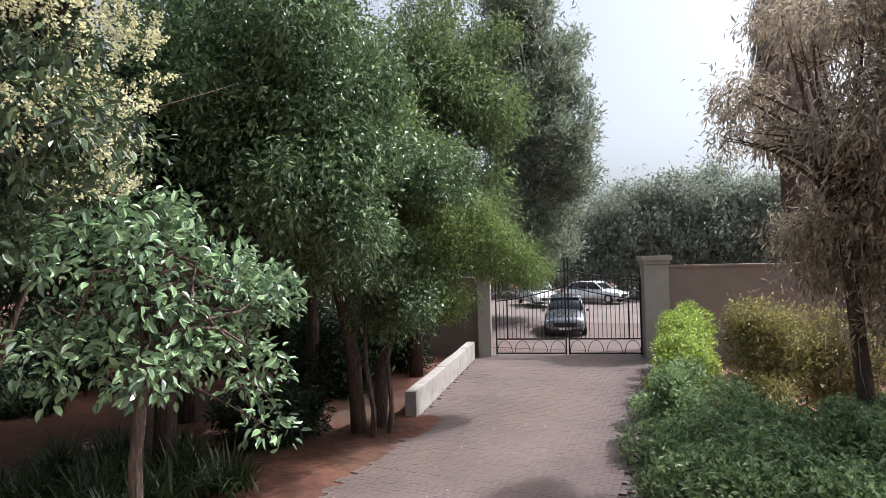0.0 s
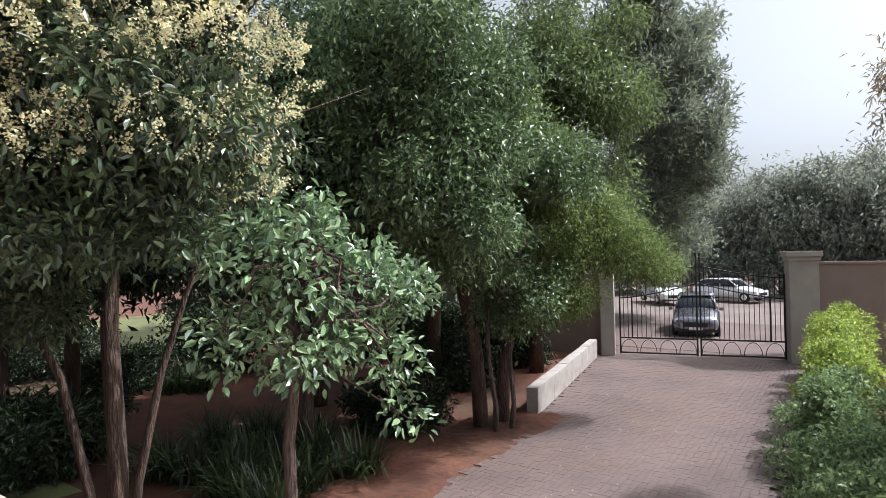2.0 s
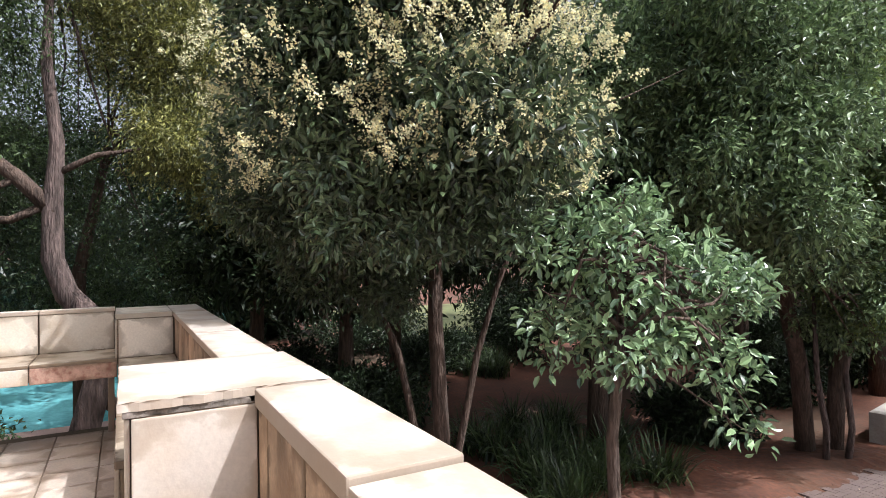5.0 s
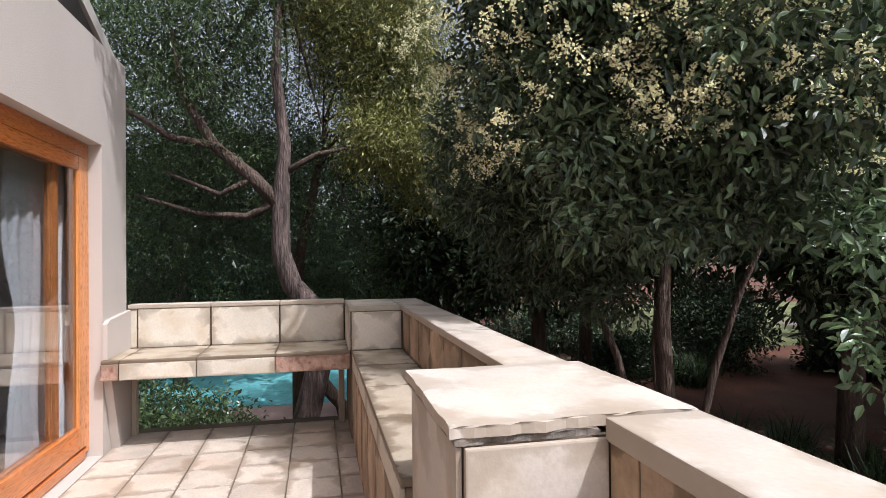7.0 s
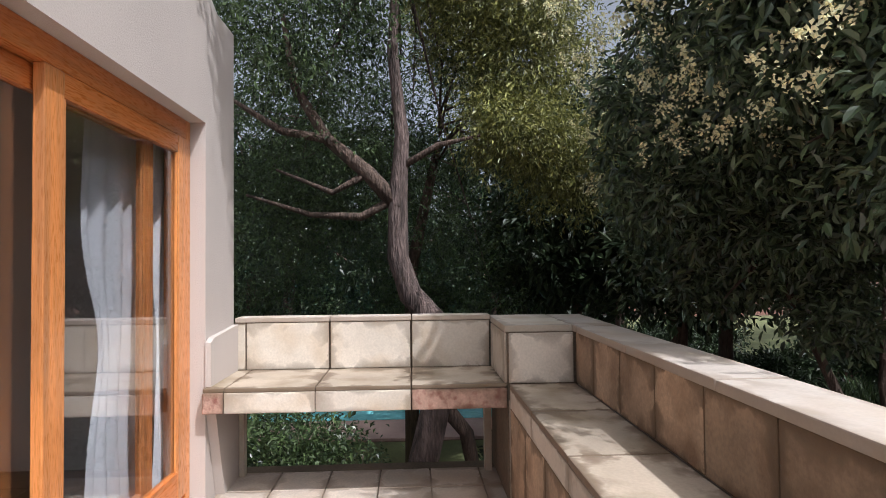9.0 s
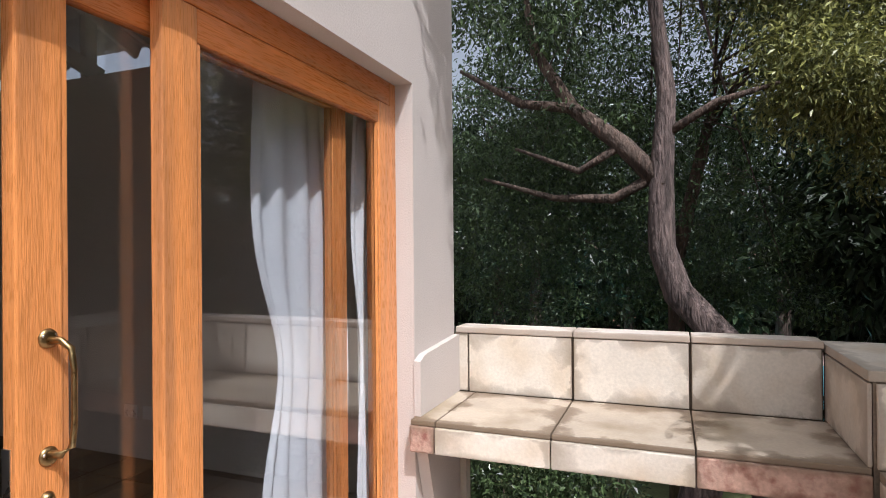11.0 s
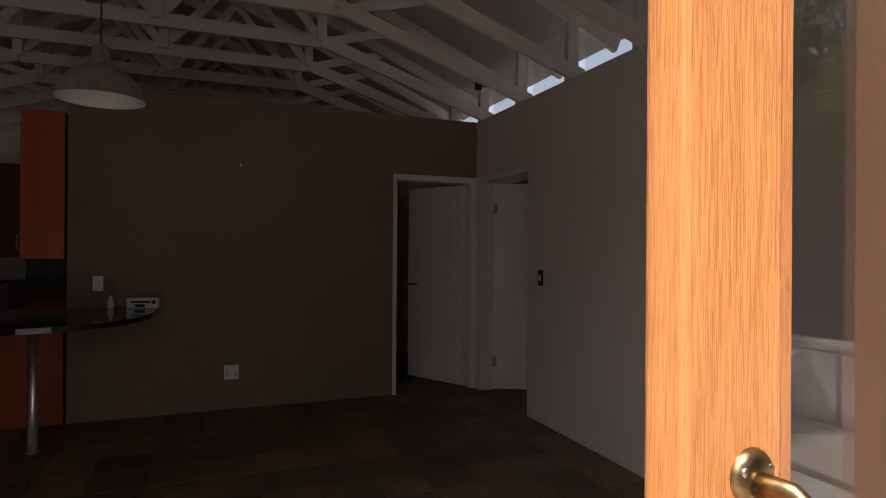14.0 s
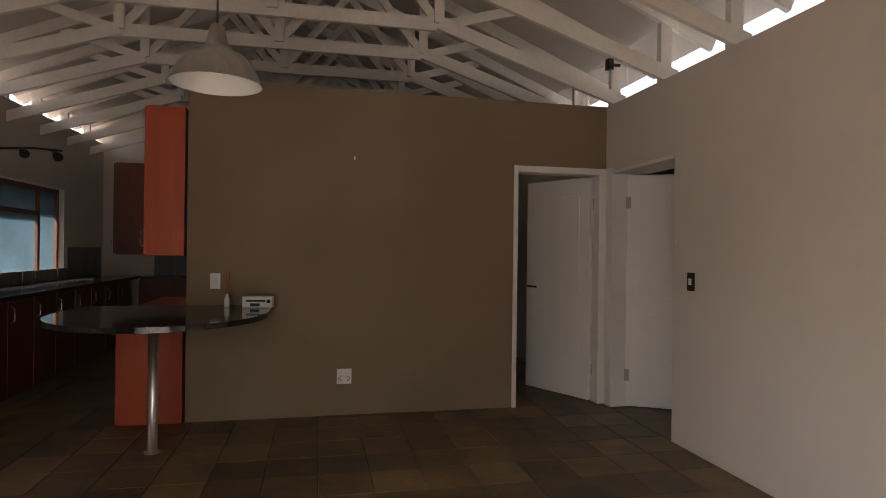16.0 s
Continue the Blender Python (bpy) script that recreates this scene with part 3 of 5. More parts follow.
structure("parapet_west", bm, GROUT, "raised backrest wall over the bench")
bm = boxes((-6.1, -0.36, -0.4, -5.39, PIN + 0.02, PT), (-6.12, -2.16, -0.5, -5.985, -0.36, BZ - 0.004))
structure("corner_pier", bm, GROUT, "corner pier and kerb of the balcony")
bm = boxes((-2.63, -0.30, BZ - 0.02, -2.0, PIN + 0.02, 0.9145))
structure("parapet_block", bm, GROUT, "projecting block of the parapet")
bm = boxes((2.5, -2.16, -0.45, 2.7, PIN, 0.95))
structure("parapet_east", bm, PLASTER, "plastered end of the balcony")

# ---- balcony: stone slabs ----
rnd = random.Random(4)


def slab(name, x0, y0, z0, x1, y1, z1, mat, parent, bevel=0.006, label=""):
    if isinstance(mat, list):
        size = (abs(x1 - x0), abs(y1 - y0), abs(z1 - z0))
        mat = mat[size.index(min(size))]
    return part(name, boxes((x0, y0, z0, x1, y1, z1), bevel=bevel), mat, parent, label)


def worn_slab(name, x0, y0, x1, y1, z0, z1, mat, parent, wear, seed):
    """A slab with chipped, uneven edges."""
    r = random.Random(seed)
    def edge(p, q, rough):
        n = max(int((Vector(q) - Vector(p)).length / 0.028), 3)
        d = (Vector(q) - Vector(p)).normalized()
        side = Vector((d.y, -d.x))
        low = [0.0]
        for k in range(1, n):
            low.append(max(0.0, min(1.0, low[-1] + r.uniform(-0.6, 0.6))))
        return [tuple(Vector(p).lerp(Vector(q), k / n) - side * rough * low[k]) for k in range(n)]
    out = edge((x0, y0), (x1, y0), wear * 0.4) + edge((x1, y0), (x1, y1), wear * 1.6) + edge((x1, y1), (x0, y1), wear * 0.5) + edge((x0, y1), (x0, y0), wear)
    b = bmesh.new()
    prism(b, out, "z", z0, z1)
    top = [e for e in b.edges if all(v.co.z > z1 - 1e-5 for v in e.verts)]
    bmesh.ops.bevel(b, geom=top, offset=0.004, segments=1, affect="EDGES")
    return part(name, b, mat, parent)


coping = thing("parapet_coping", "pale sandstone coping slabs on the balcony parapet", "coping")
edges = [-6.1, -5.3, -4.5, -3.72, -2.62, -1.13, -0.2, 0.7, 1.6, 2.6]
for a, b in zip(edges, edges[1:]):
    j = rnd.uniform(-0.004, 0.004)
    if a == -2.62:
        worn_slab("coping_slab", a - 0.035, -0.335, -1.985, POUT + 0.03, 0.934, 0.962, COPING[2], coping, 0.012, 5)
        worn_slab("mortar_bed", a - 0.015, -0.322, -1.992, PIN - 0.02, 0.9155, 0.933, MORTAR, coping, 0.016, 8)
        slab("coping_slab", -1.9845, PIN - 0.012, PT, b - 0.005, POUT + 0.03, 0.960, COPING, coping)
    else:
        slab("coping_slab", a + 0.003, PIN - 0.012, PT, b - 0.003, POUT + 0.03, 0.947 + j, COPING, coping)
slab("coping_slab", -6.12, -0.375, PT, -5.385, PIN - 0.014, 0.945, STONE, coping)
west = [-2.15, -1.50, -0.935, -0.378]
for a, b in zip(west, west[1:]):
    slab("coping_slab", -6.15, a + 0.003, 0.925, -5.985, b - 0.003, 0.958, COPING, coping)

facing = thing("parapet_facing", "weathered sandstone tiles facing the parapet", "wall tiles")
slab("stone_tile", -6.018, -2.155, 0.60, -5.995, -2.08, 0.922, STONE, facing)
for a, b in zip([-2.075, -1.50, -0.935], [-1.505, -0.94, -0.385]):
    slab("stone_tile", -6.018, a + 0.004, 0.60, -5.99, b - 0.004, 0.922, STONE, facing)
slab("stone_tile", -5.388, -0.352, 0.60, -5.37, PIN - 0.01, 0.90, STONE, facing)
slab("stone_tile", -6.0, -0.378, 0.60, -5.39, -0.362, 0.90, STONE, facing)
slab("stone_tile", -5.388, -0.352, BZ, -5.37, PIN - 0.01, 0.50, STONE, facing)
xs = [-5.36, -5.02, -4.62, -4.22, -3.82, -3.42, -3.02, -2.64]
for a, b in zip(xs, xs[1:]):
    slab("stone_tile", a + 0.003, PIN, 0.60, b - 0.003, PIN + 0.019, PT, STONE_DARK, facing)
xs = [-1.99, -1.86, -1.46, -1.06, -0.66, -0.26, 0.14, 0.54, 0.94, 1.34, 1.74, 2.14, 2.5]
for a, b in zip(xs, xs[1:]):
    for z0, z1 in ((BZ, 0.38), (0.385, PT)):
        slab("stone_tile", a + 0.003, PIN, z0, b - 0.003, PIN + 0.019, z1, STONE_DARK, facing)
slab("stone_tile", -1.998, -0.30, 0.42, -1.98, PIN - 0.004, 0.912, COPING, facing)
slab("stone_tile", -1.998, -0.30, BZ, -1.98, PIN - 0.004, 0.415, COPING, facing)
slab("stone_tile", -2.62, -0.318, BZ, -2.0, -0.302, 0.912, COPING, facing)
slab("stone_tile", -2.648, -0.30, 0.62, -2.632, PIN - 0.004, 0.912, STONE, facing)

bench = thing("stone_bench", "long stained stone bench slab under the west backrest", "bench")
for i, (a, b) in enumerate(zip([-2.155, -2.03, -1.50, -0.935], [-2.035, -1.505, -0.94, -0.365])):
    slab("seat_slab", -5.985, a, 0.575, -5.385, b, 0.60, SEAT, bench)
    slab("front_slab", -5.398, a, 0.455, -5.372, b, 0.574, STONE_RED if i in (0, 3) else STONE, bench, label="red-stained edge tile" if i in (0, 3) else "")
slab("bench_core", -6.0, -2.155, 0.47, -5.40, -0.365, 0.573, GROUT, bench)
b = bmesh.new()
prism(b, [(-5.45, 0.455), (-5.95, 0.455), (-5.95, BZ), (-5.62, BZ)], "y", -2.158, -2.10)
part("bracket", b, PLASTER, bench, "sloping plastered bracket")
b = bmesh.new()
prism(b, [(-5.985, 0.601), (-5.44, 0.601), (-5.44, 0.86), (-5.5, 0.885), (-5.985, 0.915)], "y", -2.159, -2.125)
structure("wall_upstand", b, PLASTER, "plastered upstand at the end of the bench")
slab("leg", -5.97, -2.098, BZ - 0.02, -5.90, -2.06, 0.469, STONE, bench)
slab("leg", -5.97, -0.44, BZ - 0.02, -5.90, -0.39, 0.469, STONE, bench)

side = thing("side_bench", "long sandstone bench along the parapet", "bench")
xs = [-5.365, -4.72, -4.06, -3.40, -2.655]
for a, b in zip(xs, xs[1:]):
    slab("seat_slab", a + 0.003, -0.352, 0.57, b - 0.003, PIN - 0.004, 0.60, SEAT, side)
    slab("front_slab", a + 0.003, -0.352, 0.46, b - 0.003, -0.334, 0.568, STONE, side)
slab("bench_core", -5.36, -0.333, BZ - 0.01, -2.66, PIN - 0.006, 0.568, GROUT, side)
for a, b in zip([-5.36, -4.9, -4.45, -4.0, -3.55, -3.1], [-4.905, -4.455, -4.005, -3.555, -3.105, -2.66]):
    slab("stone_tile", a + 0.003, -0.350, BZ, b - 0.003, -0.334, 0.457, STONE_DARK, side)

# ---- sliding door ----
door = thing("sliding_door", "varnished hardwood sliding glass door standing open", "sliding door")
FY = -2.25
def wood(name, x0, y0, z0, x1, y1, z1, parent, bevel=0.006, mat=None):
    return part(name, boxes((x0, y0, z0, x1, y1, z1), bevel=bevel), mat or WOOD, parent)
fr = part("door_frame", boxes((DX0, FY - 0.13, -0.05, DX0 + 0.06, FY, DTOP - 0.001), (DX1 - 0.06, FY - 0.13, -0.05, DX1, FY, DTOP - 0.001), bevel=0.005), WOOD, door)
part("door_head", boxes((DX0 + 0.061, FY - 0.13, DTOP - 0.11, DX1 - 0.061, FY, DTOP - 0.001), bevel=0.005), WOOD_LEVEL, door)
part("door_sill", boxes((DX0 + 0.061, FY - 0.13, -0.09, DX1 - 0.061, FY, -0.02), bevel=0.005), WOOD_LEVEL, door)


def door_leaf(x0, x1, y, wide, handle=False):
    t = 0.044
    lf = part("leaf", boxes((x0, y - t, 0.0, x0 + wide, y, DTOP - 0.112), (x1 - wide, y - t, 0.0, x1, y, DTOP - 0.112), bevel=0.005), WOOD, door)
    for z0, z1 in ((0.0, 0.16), (DTOP - 0.21, DTOP - 0.112)):
        part("rail", boxes((x0 + wide + 0.001, y - t + 0.002, z0, x1 - wide - 0.001, y - 0.002, z1), bevel=0.004), WOOD_LEVEL, lf)
    g = part("pane", boxes((x0 + wide - 0.01, y - 0.026, 0.15, x1 - wide + 0.01, y - 0.020, DTOP - 0.20)), GLASS, lf)
    g.visible_shadow = False
    part("bead", boxes((x0 + wide + 0.001, y - 0.018, 0.162, x0 + wide + 0.014, y - 0.004, DTOP - 0.212), (x1 - wide - 0.014, y - 0.018, 0.162, x1 - wide - 0.001, y - 0.004, DTOP - 0.212)), WOOD, lf)
    return lf


door_leaf(-5.40, -4.066, FY + 0.0, 0.122)
inner = door_leaf(-5.08, -3.732, FY - 0.055, 0.104)
hx, hy, hz = -3.80, FY - 0.055, 1.066
bm = bmesh.new()
tube(bm, [(hx, hy + 0.004, hz + 0.125), (hx - 0.008, hy + 0.03, hz + 0.126), (hx - 0.018, hy + 0.05, hz + 0.108), (hx - 0.021, hy + 0.055, hz + 0.06), (hx - 0.021, hy + 0.055, hz - 0.06), (hx - 0.018, hy + 0.05, hz - 0.108), (hx - 0.008, hy + 0.03, hz - 0.126), (hx, hy + 0.004, hz - 0.125)],
     [0.011, 0.008, 0.0075, 0.0065, 0.0065, 0.0075, 0.008, 0.011], 12)
hd = part("handle", bm, BRASS, door, "tarnished brass pull handle")
for z in (hz + 0.13, hz - 0.13):
    b = bmesh.new()
    lathe(b, [(0.0001, 0.009), (0.012, 0.009), (0.019, 0.006), (0.022, 0.002), (0.022, 0.0)], 0, 0, 20)
    part("rose", b, BRASS, hd).matrix_basis = pose(hx, hy, z, -90)
    for dx in (-0.013, 0.013):
        b = bmesh.new()
        lathe(b, [(0.0001, 0.0), (0.004, 0.0), (0.004, 0.002), (0.0001, 0.0024)], 0, 0, 10)
        s = part("screw", b, STEEL, hd)
        s.matrix_basis = pose(hx + dx, hy + 0.006, z + 0.006, -90)
b = bmesh.new()
lathe(b, [(0.0001, 0.014), (0.010, 0.014), (0.013, 0.008), (0.016, 0.004), (0.016, 0.0)], 0, 0, 20)
part("lock", b, BRASS, door, "round brass lock cylinder").matrix_basis = pose(hx + 0.004, hy, 0.845, -90)

part("strike_plate", boxes((-3.7325, -2.348, 0.80, -3.7295, -2.322, 0.97), bevel=0.001), STEEL, door, "dark steel lock plate")

# ---- curtain behind the fixed leaf ----
def curtain(name, x0, x1, y, z0, z1, folds, depth, label):
    nx, nz = 90, 24
    rng = random.Random(len(name) + folds)
    v, q = [], []
    for k in range(nz + 1):
        f = k / nz
        for i in range(nx + 1):
            u = i / nx
            amp = depth * (0.2 + 0.8 * (1 - f) ** 0.7)
            pull = 1.0 - 0.22 * math.exp(-((f - 0.45) / 0.16) ** 2) * (1 - u)
            x = x1 + (x0 - x1) * (1 - u) * pull
            v.append((x, y + amp * math.sin(u * folds * 6.283 + 0.8 * math.sin(u * 9)) + 0.015 * math.sin(f * 7 + u * 5), z0 + (z1 - z0) * f))
    for k in range(nz):
        for i in range(nx):
            a = k * (nx + 1) + i
            q.append((a, a + 1, a + nx + 2, a + nx + 1))
    me = raw_mesh(name, v, q, CURTAIN)
    me.polygons.foreach_set("use_smooth", [True] * len(me.polygons))
    return tagged(new(name, me), label, "curtain")
curtain("curtain", -4.62, -5.24, FY - 0.168, 0.02, 2.12, 5, 0.026, "gathered white voile curtain behind the glass door")
curtain("curtain", -5.34, -5.60, FY - 0.175, 0.02, 2.12, 4, 0.022, "narrow white voile curtain at the door jamb")

# ---- inside: back doors ----
# the room is laid out from its own corner
RX0, BY0, EX0, KY0, KY1 = -5.70, -7.135, 0.05, -10.8, -8.2
ORIGIN = Vector((-0.155, -0.11, 0))


def panel_door(name, hinge, turn, width, label, flip=1):
    ob = thing(name, label, "door", (*hinge, 0), turn=turn)
    h = 2.02
    t = 0.04
    part("leaf", boxes((0, 0, 0.01, flip * width, t, h), bevel=0.003), WHITE, ob)
    for z0, z1 in ((0.20, 0.80), (0.98, 1.86)):
        for yy, y2 in ((-0.009, 0.0), (t, t + 0.009)):
            part("panel", boxes((flip * 0.11, yy - 0.0, z0, flip * (width - 0.11), y2, z1), bevel=0.004), WHITE, ob)
    for z in (0.28, 1.78):
        part("hinge", boxes((flip * -0.012, -0.012, z - 0.05, flip * 0.03, -0.001, z + 0.05), bevel=0.002), PILLAR, ob)
    b = bmesh.new()
    tube(b, [(flip * (width - 0.06), t + 0.002, 1.0), (flip * (width - 0.06), t + 0.05, 1.0), (flip * (width - 0.17), t + 0.05, 1.0)], [0.01, 0.009, 0.008], 8)
    tube(b, [(flip * (width - 0.06), -0.002, 1.0), (flip * (width - 0.06), -0.05, 1.0), (flip * (width - 0.17), -0.05, 1.0)], [0.01, 0.009, 0.008], 8)
    part("handle", b, BLACKM, ob)
    return ob


panel_door("panel_door", (-5.625, BY0 - 0.10), -62, 0.75, "white two-panel inside door standing half open", 1)
panel_door("panel_door", (RX0 - 0.13, -6.99), 152, 0.80, "white two-panel inside door ajar in the west wall", 1)
bm = boxes((-4.875, BY0 - 0.152, 0, -4.838, BY0 + 0.014, 2.085), (-5.70, BY0 - 0.152, 0, -5.63, BY0 + 0.014, 2.085), (-5.629, BY0 - 0.152, 2.03, -4.876, BY0 + 0.014, 2.085), bevel=0.004)
structure("door_frame_back", bm, WHITE, "white painted door frame")
bm = boxes((RX0 - 0.302, -7.10, 0, RX0 + 0.012, -7.0, 2.085), (RX0 - 0.302, -7.0, 2.03, RX0 + 0.006, -6.112, 2.06), bevel=0.004)
structure("door_frame_west", bm, WHITE, "white painted door frame of the west doorway")

# ---- sockets, switches, nail ----
def wall_plate(name, label, cat, m, w, h, mat, holes=(), rocker=()):
    ob = thing(name, label, cat)
    ob.matrix_basis = Matrix.Translation(ORIGIN) @ m
    part("plate", boxes((-w / 2, 0, -h / 2, w / 2, 0.009, h / 2), bevel=0.003), mat, ob)
    for x, z in holes:
        part("socket_hole", boxes((x - 0.005, 0.0085, z - 0.005, x + 0.005, 0.0105, z + 0.005)), BLACKP, ob)
    for x, z, a, c, mm in rocker:
        part("rocker", boxes((x - a, 0.0085, z - c, x + a, 0.014, z + c), bevel=0.002), mm, ob)
    return ob


holes = [(-0.03, -0.03), (-0.03, 0.0), (-0.042, -0.015), (0.03, -0.03), (0.03, 0.0), (0.042, -0.015)]
wall_plate("wall_socket", "white double wall socket low on the taupe wall", "socket", pose(-3.414, BY0, 0.316), 0.118, 0.122, WHITEP, holes, [(-0.03, 0.035, 0.01, 0.008, WHITE), (0.03, 0.035, 0.01, 0.008, WHITE)])
wall_plate("light_switch", "white light switch above the counter", "switch", pose(-2.42, BY0, 1.087), 0.075, 0.12, WHITEP, (), [(0, 0, 0.012, 0.02, WHITE)])
wall_plate("light_switch", "dark bronze light switch by the west doorway", "switch", pose(RX0, -5.90, 1.152, 0, 0, -90), 0.075, 0.125, BLACKP, (), [(0, 0, 0.014, 0.022, WHITEP)])
wall_plate("wall_socket", "white wall socket low on the cream wall", "socket", pose(RX0, -4.35, 0.31, 0, 0, -90), 0.12, 0.09, WHITEP, holes)
wall_plate("wall_socket", "blank white cover plate low on the cream wall", "cover plate", pose(RX0, -4.16, 0.31, 0, 0, -90), 0.16, 0.09, WHITEP)
part_nail = thing("wall_nail", "small pale nail plug in the taupe wall", "nail", (-3.478, BY0, 2.09))
part("plug", boxes((-0.006, 0, -0.018, 0.006, 0.012, 0.01), bevel=0.002), WHITEP, part_nail)

sensor = thing("alarm_sensor", "small black sensor box on the clerestory post", "sensor", (-5.66, -7.02, 2.98))
part("housing", boxes((-0.03, -0.03, -0.05, 0.03, 0.03, 0.05), bevel=0.012), BLACKP, sensor)
part("bracket", boxes((-0.1, -0.012, -0.012, -0.03, 0.012, 0.012), bevel=0.003), BLACKP, sensor)

# ---- pendant lamp ----
lamp = thing("pendant_lamp", "brushed steel pendant lamp with white inside", "pendant lamp", (-2.70, -5.39, 0))
b = bmesh.new()
lathe(b, [(0.028, 2.445), (0.034, 2.44), (0.042, 2.40), (0.058, 2.335), (0.075, 2.325), (0.13, 2.295), (0.172, 2.25), (0.196, 2.20), (0.212, 2.155), (0.216, 2.15)])
part("shade", b, BRUSHED, lamp)
b = bmesh.new()
lathe(b, [(0.213, 2.152), (0.192, 2.20), (0.168, 2.246), (0.126, 2.288), (0.05, 2.315), (0.001, 2.318)])
part("lining", b, WHITEP, lamp, "white enamelled inside of the shade")
b = bmesh.new()
tube(b, [(0, 0, 2.44), (0, 0, 4.38)], [0.005, 0.005], 8)
part("cable", b, BLACKP, lamp)
b = bmesh.new()
lathe(b, [(0.001, 2.30), (0.02, 2.295), (0.03, 2.26), (0.02, 2.225), (0.001, 2.215)], 0, 0, 16)
part("bulb", b, WHITEP, lamp)

# ---- kitchen ----
table = thing("breakfast_counter", "black granite breakfast counter on a steel leg", "counter")
b = bmesh.new()
outline = [(-2.86, BY0 + 0.004)]
for k in range(25):
    a = math.pi * (1 - k / 24)
    outline.append((-2.21 + 0.65 * math.cos(a) if k < 12 else -2.21 + 0.72 * math.cos(a), BY0 + 0.5 + 0.78 * math.sin(a)))
outline.append((-1.49, BY0 + 0.004))
prism(b, outline, "z", 0.865, 0.90)
part("top", b, GRANITE, table)
b = bmesh.new()
lathe(b, [(0.0001, 0.0), (0.05, 0.0), (0.05, 0.008), (0.032, 0.012), (0.031, 0.86), (0.045, 0.864), (0.0001, 0.8645)], -2.15, -6.475, 24)
part("leg", b, BRUSHED, table)

def cabinet(name, label, x0, y0, z0, x1, y1, z1, mat, doors=1, axis="x", face=1):
    ob = thing(name, label, "cabinet")
    part("body", boxes((x0, y0, z0, x1, y1, z1), bevel=0.003), mat, ob)
    for i in range(doors):
        a, c = y0 + (y1 - y0) * i / doors, y0 + (y1 - y0) * (i + 1) / doors
        xf = x1 if face > 0 else x0
        d = part("door", boxes((xf + face * 0.001, a + 0.004, z0 + 0.01, xf + face * 0.019, c - 0.004, z1 - 0.01), bevel=0.003), mat, ob)
        b = bmesh.new()
        zz = z1 - 0.2 if z0 < 0.5 else z0 + 0.06
        tube(b, [(xf + face * 0.019, c - 0.05, zz), (xf + face * 0.05, c - 0.05, zz + 0.02), (xf + face * 0.05, c - 0.05, zz + 0.12), (xf + face * 0.019, c - 0.05, zz + 0.14)], [0.006] * 4, 8)
        part("handle", b, STEEL, d)
    return ob


cabinet("wall_cabinet", "tall orange veneered wall cabinet at the wall end", -2.19, -7.75, 1.28, -1.92, -7.13, 2.42, ORANGE, 2)
cabinet("base_cabinet", "orange veneered base cabinet below the counter", -2.19, -8.4, 0.0, -1.74, -7.12, 0.864, ORANGE, 3)
cabinet("wall_cabinet", "dark red-brown wall cabinet beyond", -2.19, -9.6, 1.26, -1.12, -9.0, 2.22, REDW, 2)
for i in range(4):
    cabinet("base_cabinet", "dark red-brown base cabinet under the kitchen window", EX0 - 0.6, -11.4 + i * 0.95, 0.0, EX0 - 0.004, -10.46 + i * 0.95, 0.862, REDW, 2, face=-1).name = "base_cabinet"
wt = thing("worktop", "black granite worktop under the kitchen window", "worktop")
part("slab", boxes((EX0 - 0.63, -11.9, 0.864, EX0 - 0.002, -7.5, 0.90), bevel=0.004), GRANITE, wt)
cabinet("base_cabinet", "dark red-brown base cabinet at the kitchen end", -1.6, -12.28, 0, -0.62, -11.7, 0.862, REDW, 1)
wt = thing("worktop", "black granite worktop at the kitchen end", "worktop")
part("slab", boxes((-2.2, -12.29, 0.864, -0.64, -11.66, 0.90), bevel=0.004), GRANITE, wt)
kw = thing("kitchen_window", "red-brown timber kitchen window with pale blue panes", "window")
xw = EX0 + 0.06
ys = [KY0, KY0 + 0.55, KY0 + 1.45, KY1]
part("window_frame", boxes((xw, KY0, WZ0, xw + 0.07, KY0 + 0.06, WZ1), (xw, KY1 - 0.06, WZ0, xw + 0.07, KY1, WZ1), (xw, KY0 + 0.06, WZ0, xw + 0.07, KY1 - 0.06, WZ0 + 0.06), (xw, KY0 + 0.06, WZ1 - 0.06, xw + 0.07, KY1 - 0.06, WZ1),
     (xw, ys[1] - 0.03, WZ0 + 0.06, xw + 0.07, ys[1] + 0.03, WZ1 - 0.06), (xw, ys[2] - 0.03, WZ0 + 0.06, xw + 0.07, ys[2] + 0.03, WZ1 - 0.06), (xw, ys[1] + 0.03, WZ1 - 0.36, xw + 0.07, ys[2] - 0.03, WZ1 - 0.30), bevel=0.004), DARKW, kw)
for a, c in zip(ys, ys[1:]):
    g = part("pane", boxes((xw + 0.03, a + 0.03, WZ0 + 0.03, xw + 0.036, c - 0.03, WZ1 - 0.03)), FROST, kw)
    g.visible_shadow = False
SPLASH = material("grey_splashback_tile", (0.13, 0.115, 0.10), 0.4, vary=0.15, big=6, fine=30)
splash = thing("splashback", "grey tiled splashback above the black worktop", "splashback")
for k in range(5):
    part("tile", boxes((-2.19 + k * 0.3 + 0.003, -12.188, 0.901, -1.89 + k * 0.3 - 0.003, -12.176, 1.32), bevel=0.002), SPLASH, splash)
for k in range(14):
    part("tile", boxes((EX0 - 0.012, -12.1 + k * 0.3 + 0.003, 0.901, EX0 - 0.002, -11.8 + k * 0.3 - 0.003, 1.05 if -11.2 < -12.1 + k * 0.3 < -8.2 else 1.32), bevel=0.002), SPLASH, splash)
spot = thing("ceiling_spotlight", "dark metal track spotlight on the kitchen wall", "spotlight", (-0.55, -9.0, 2.25))
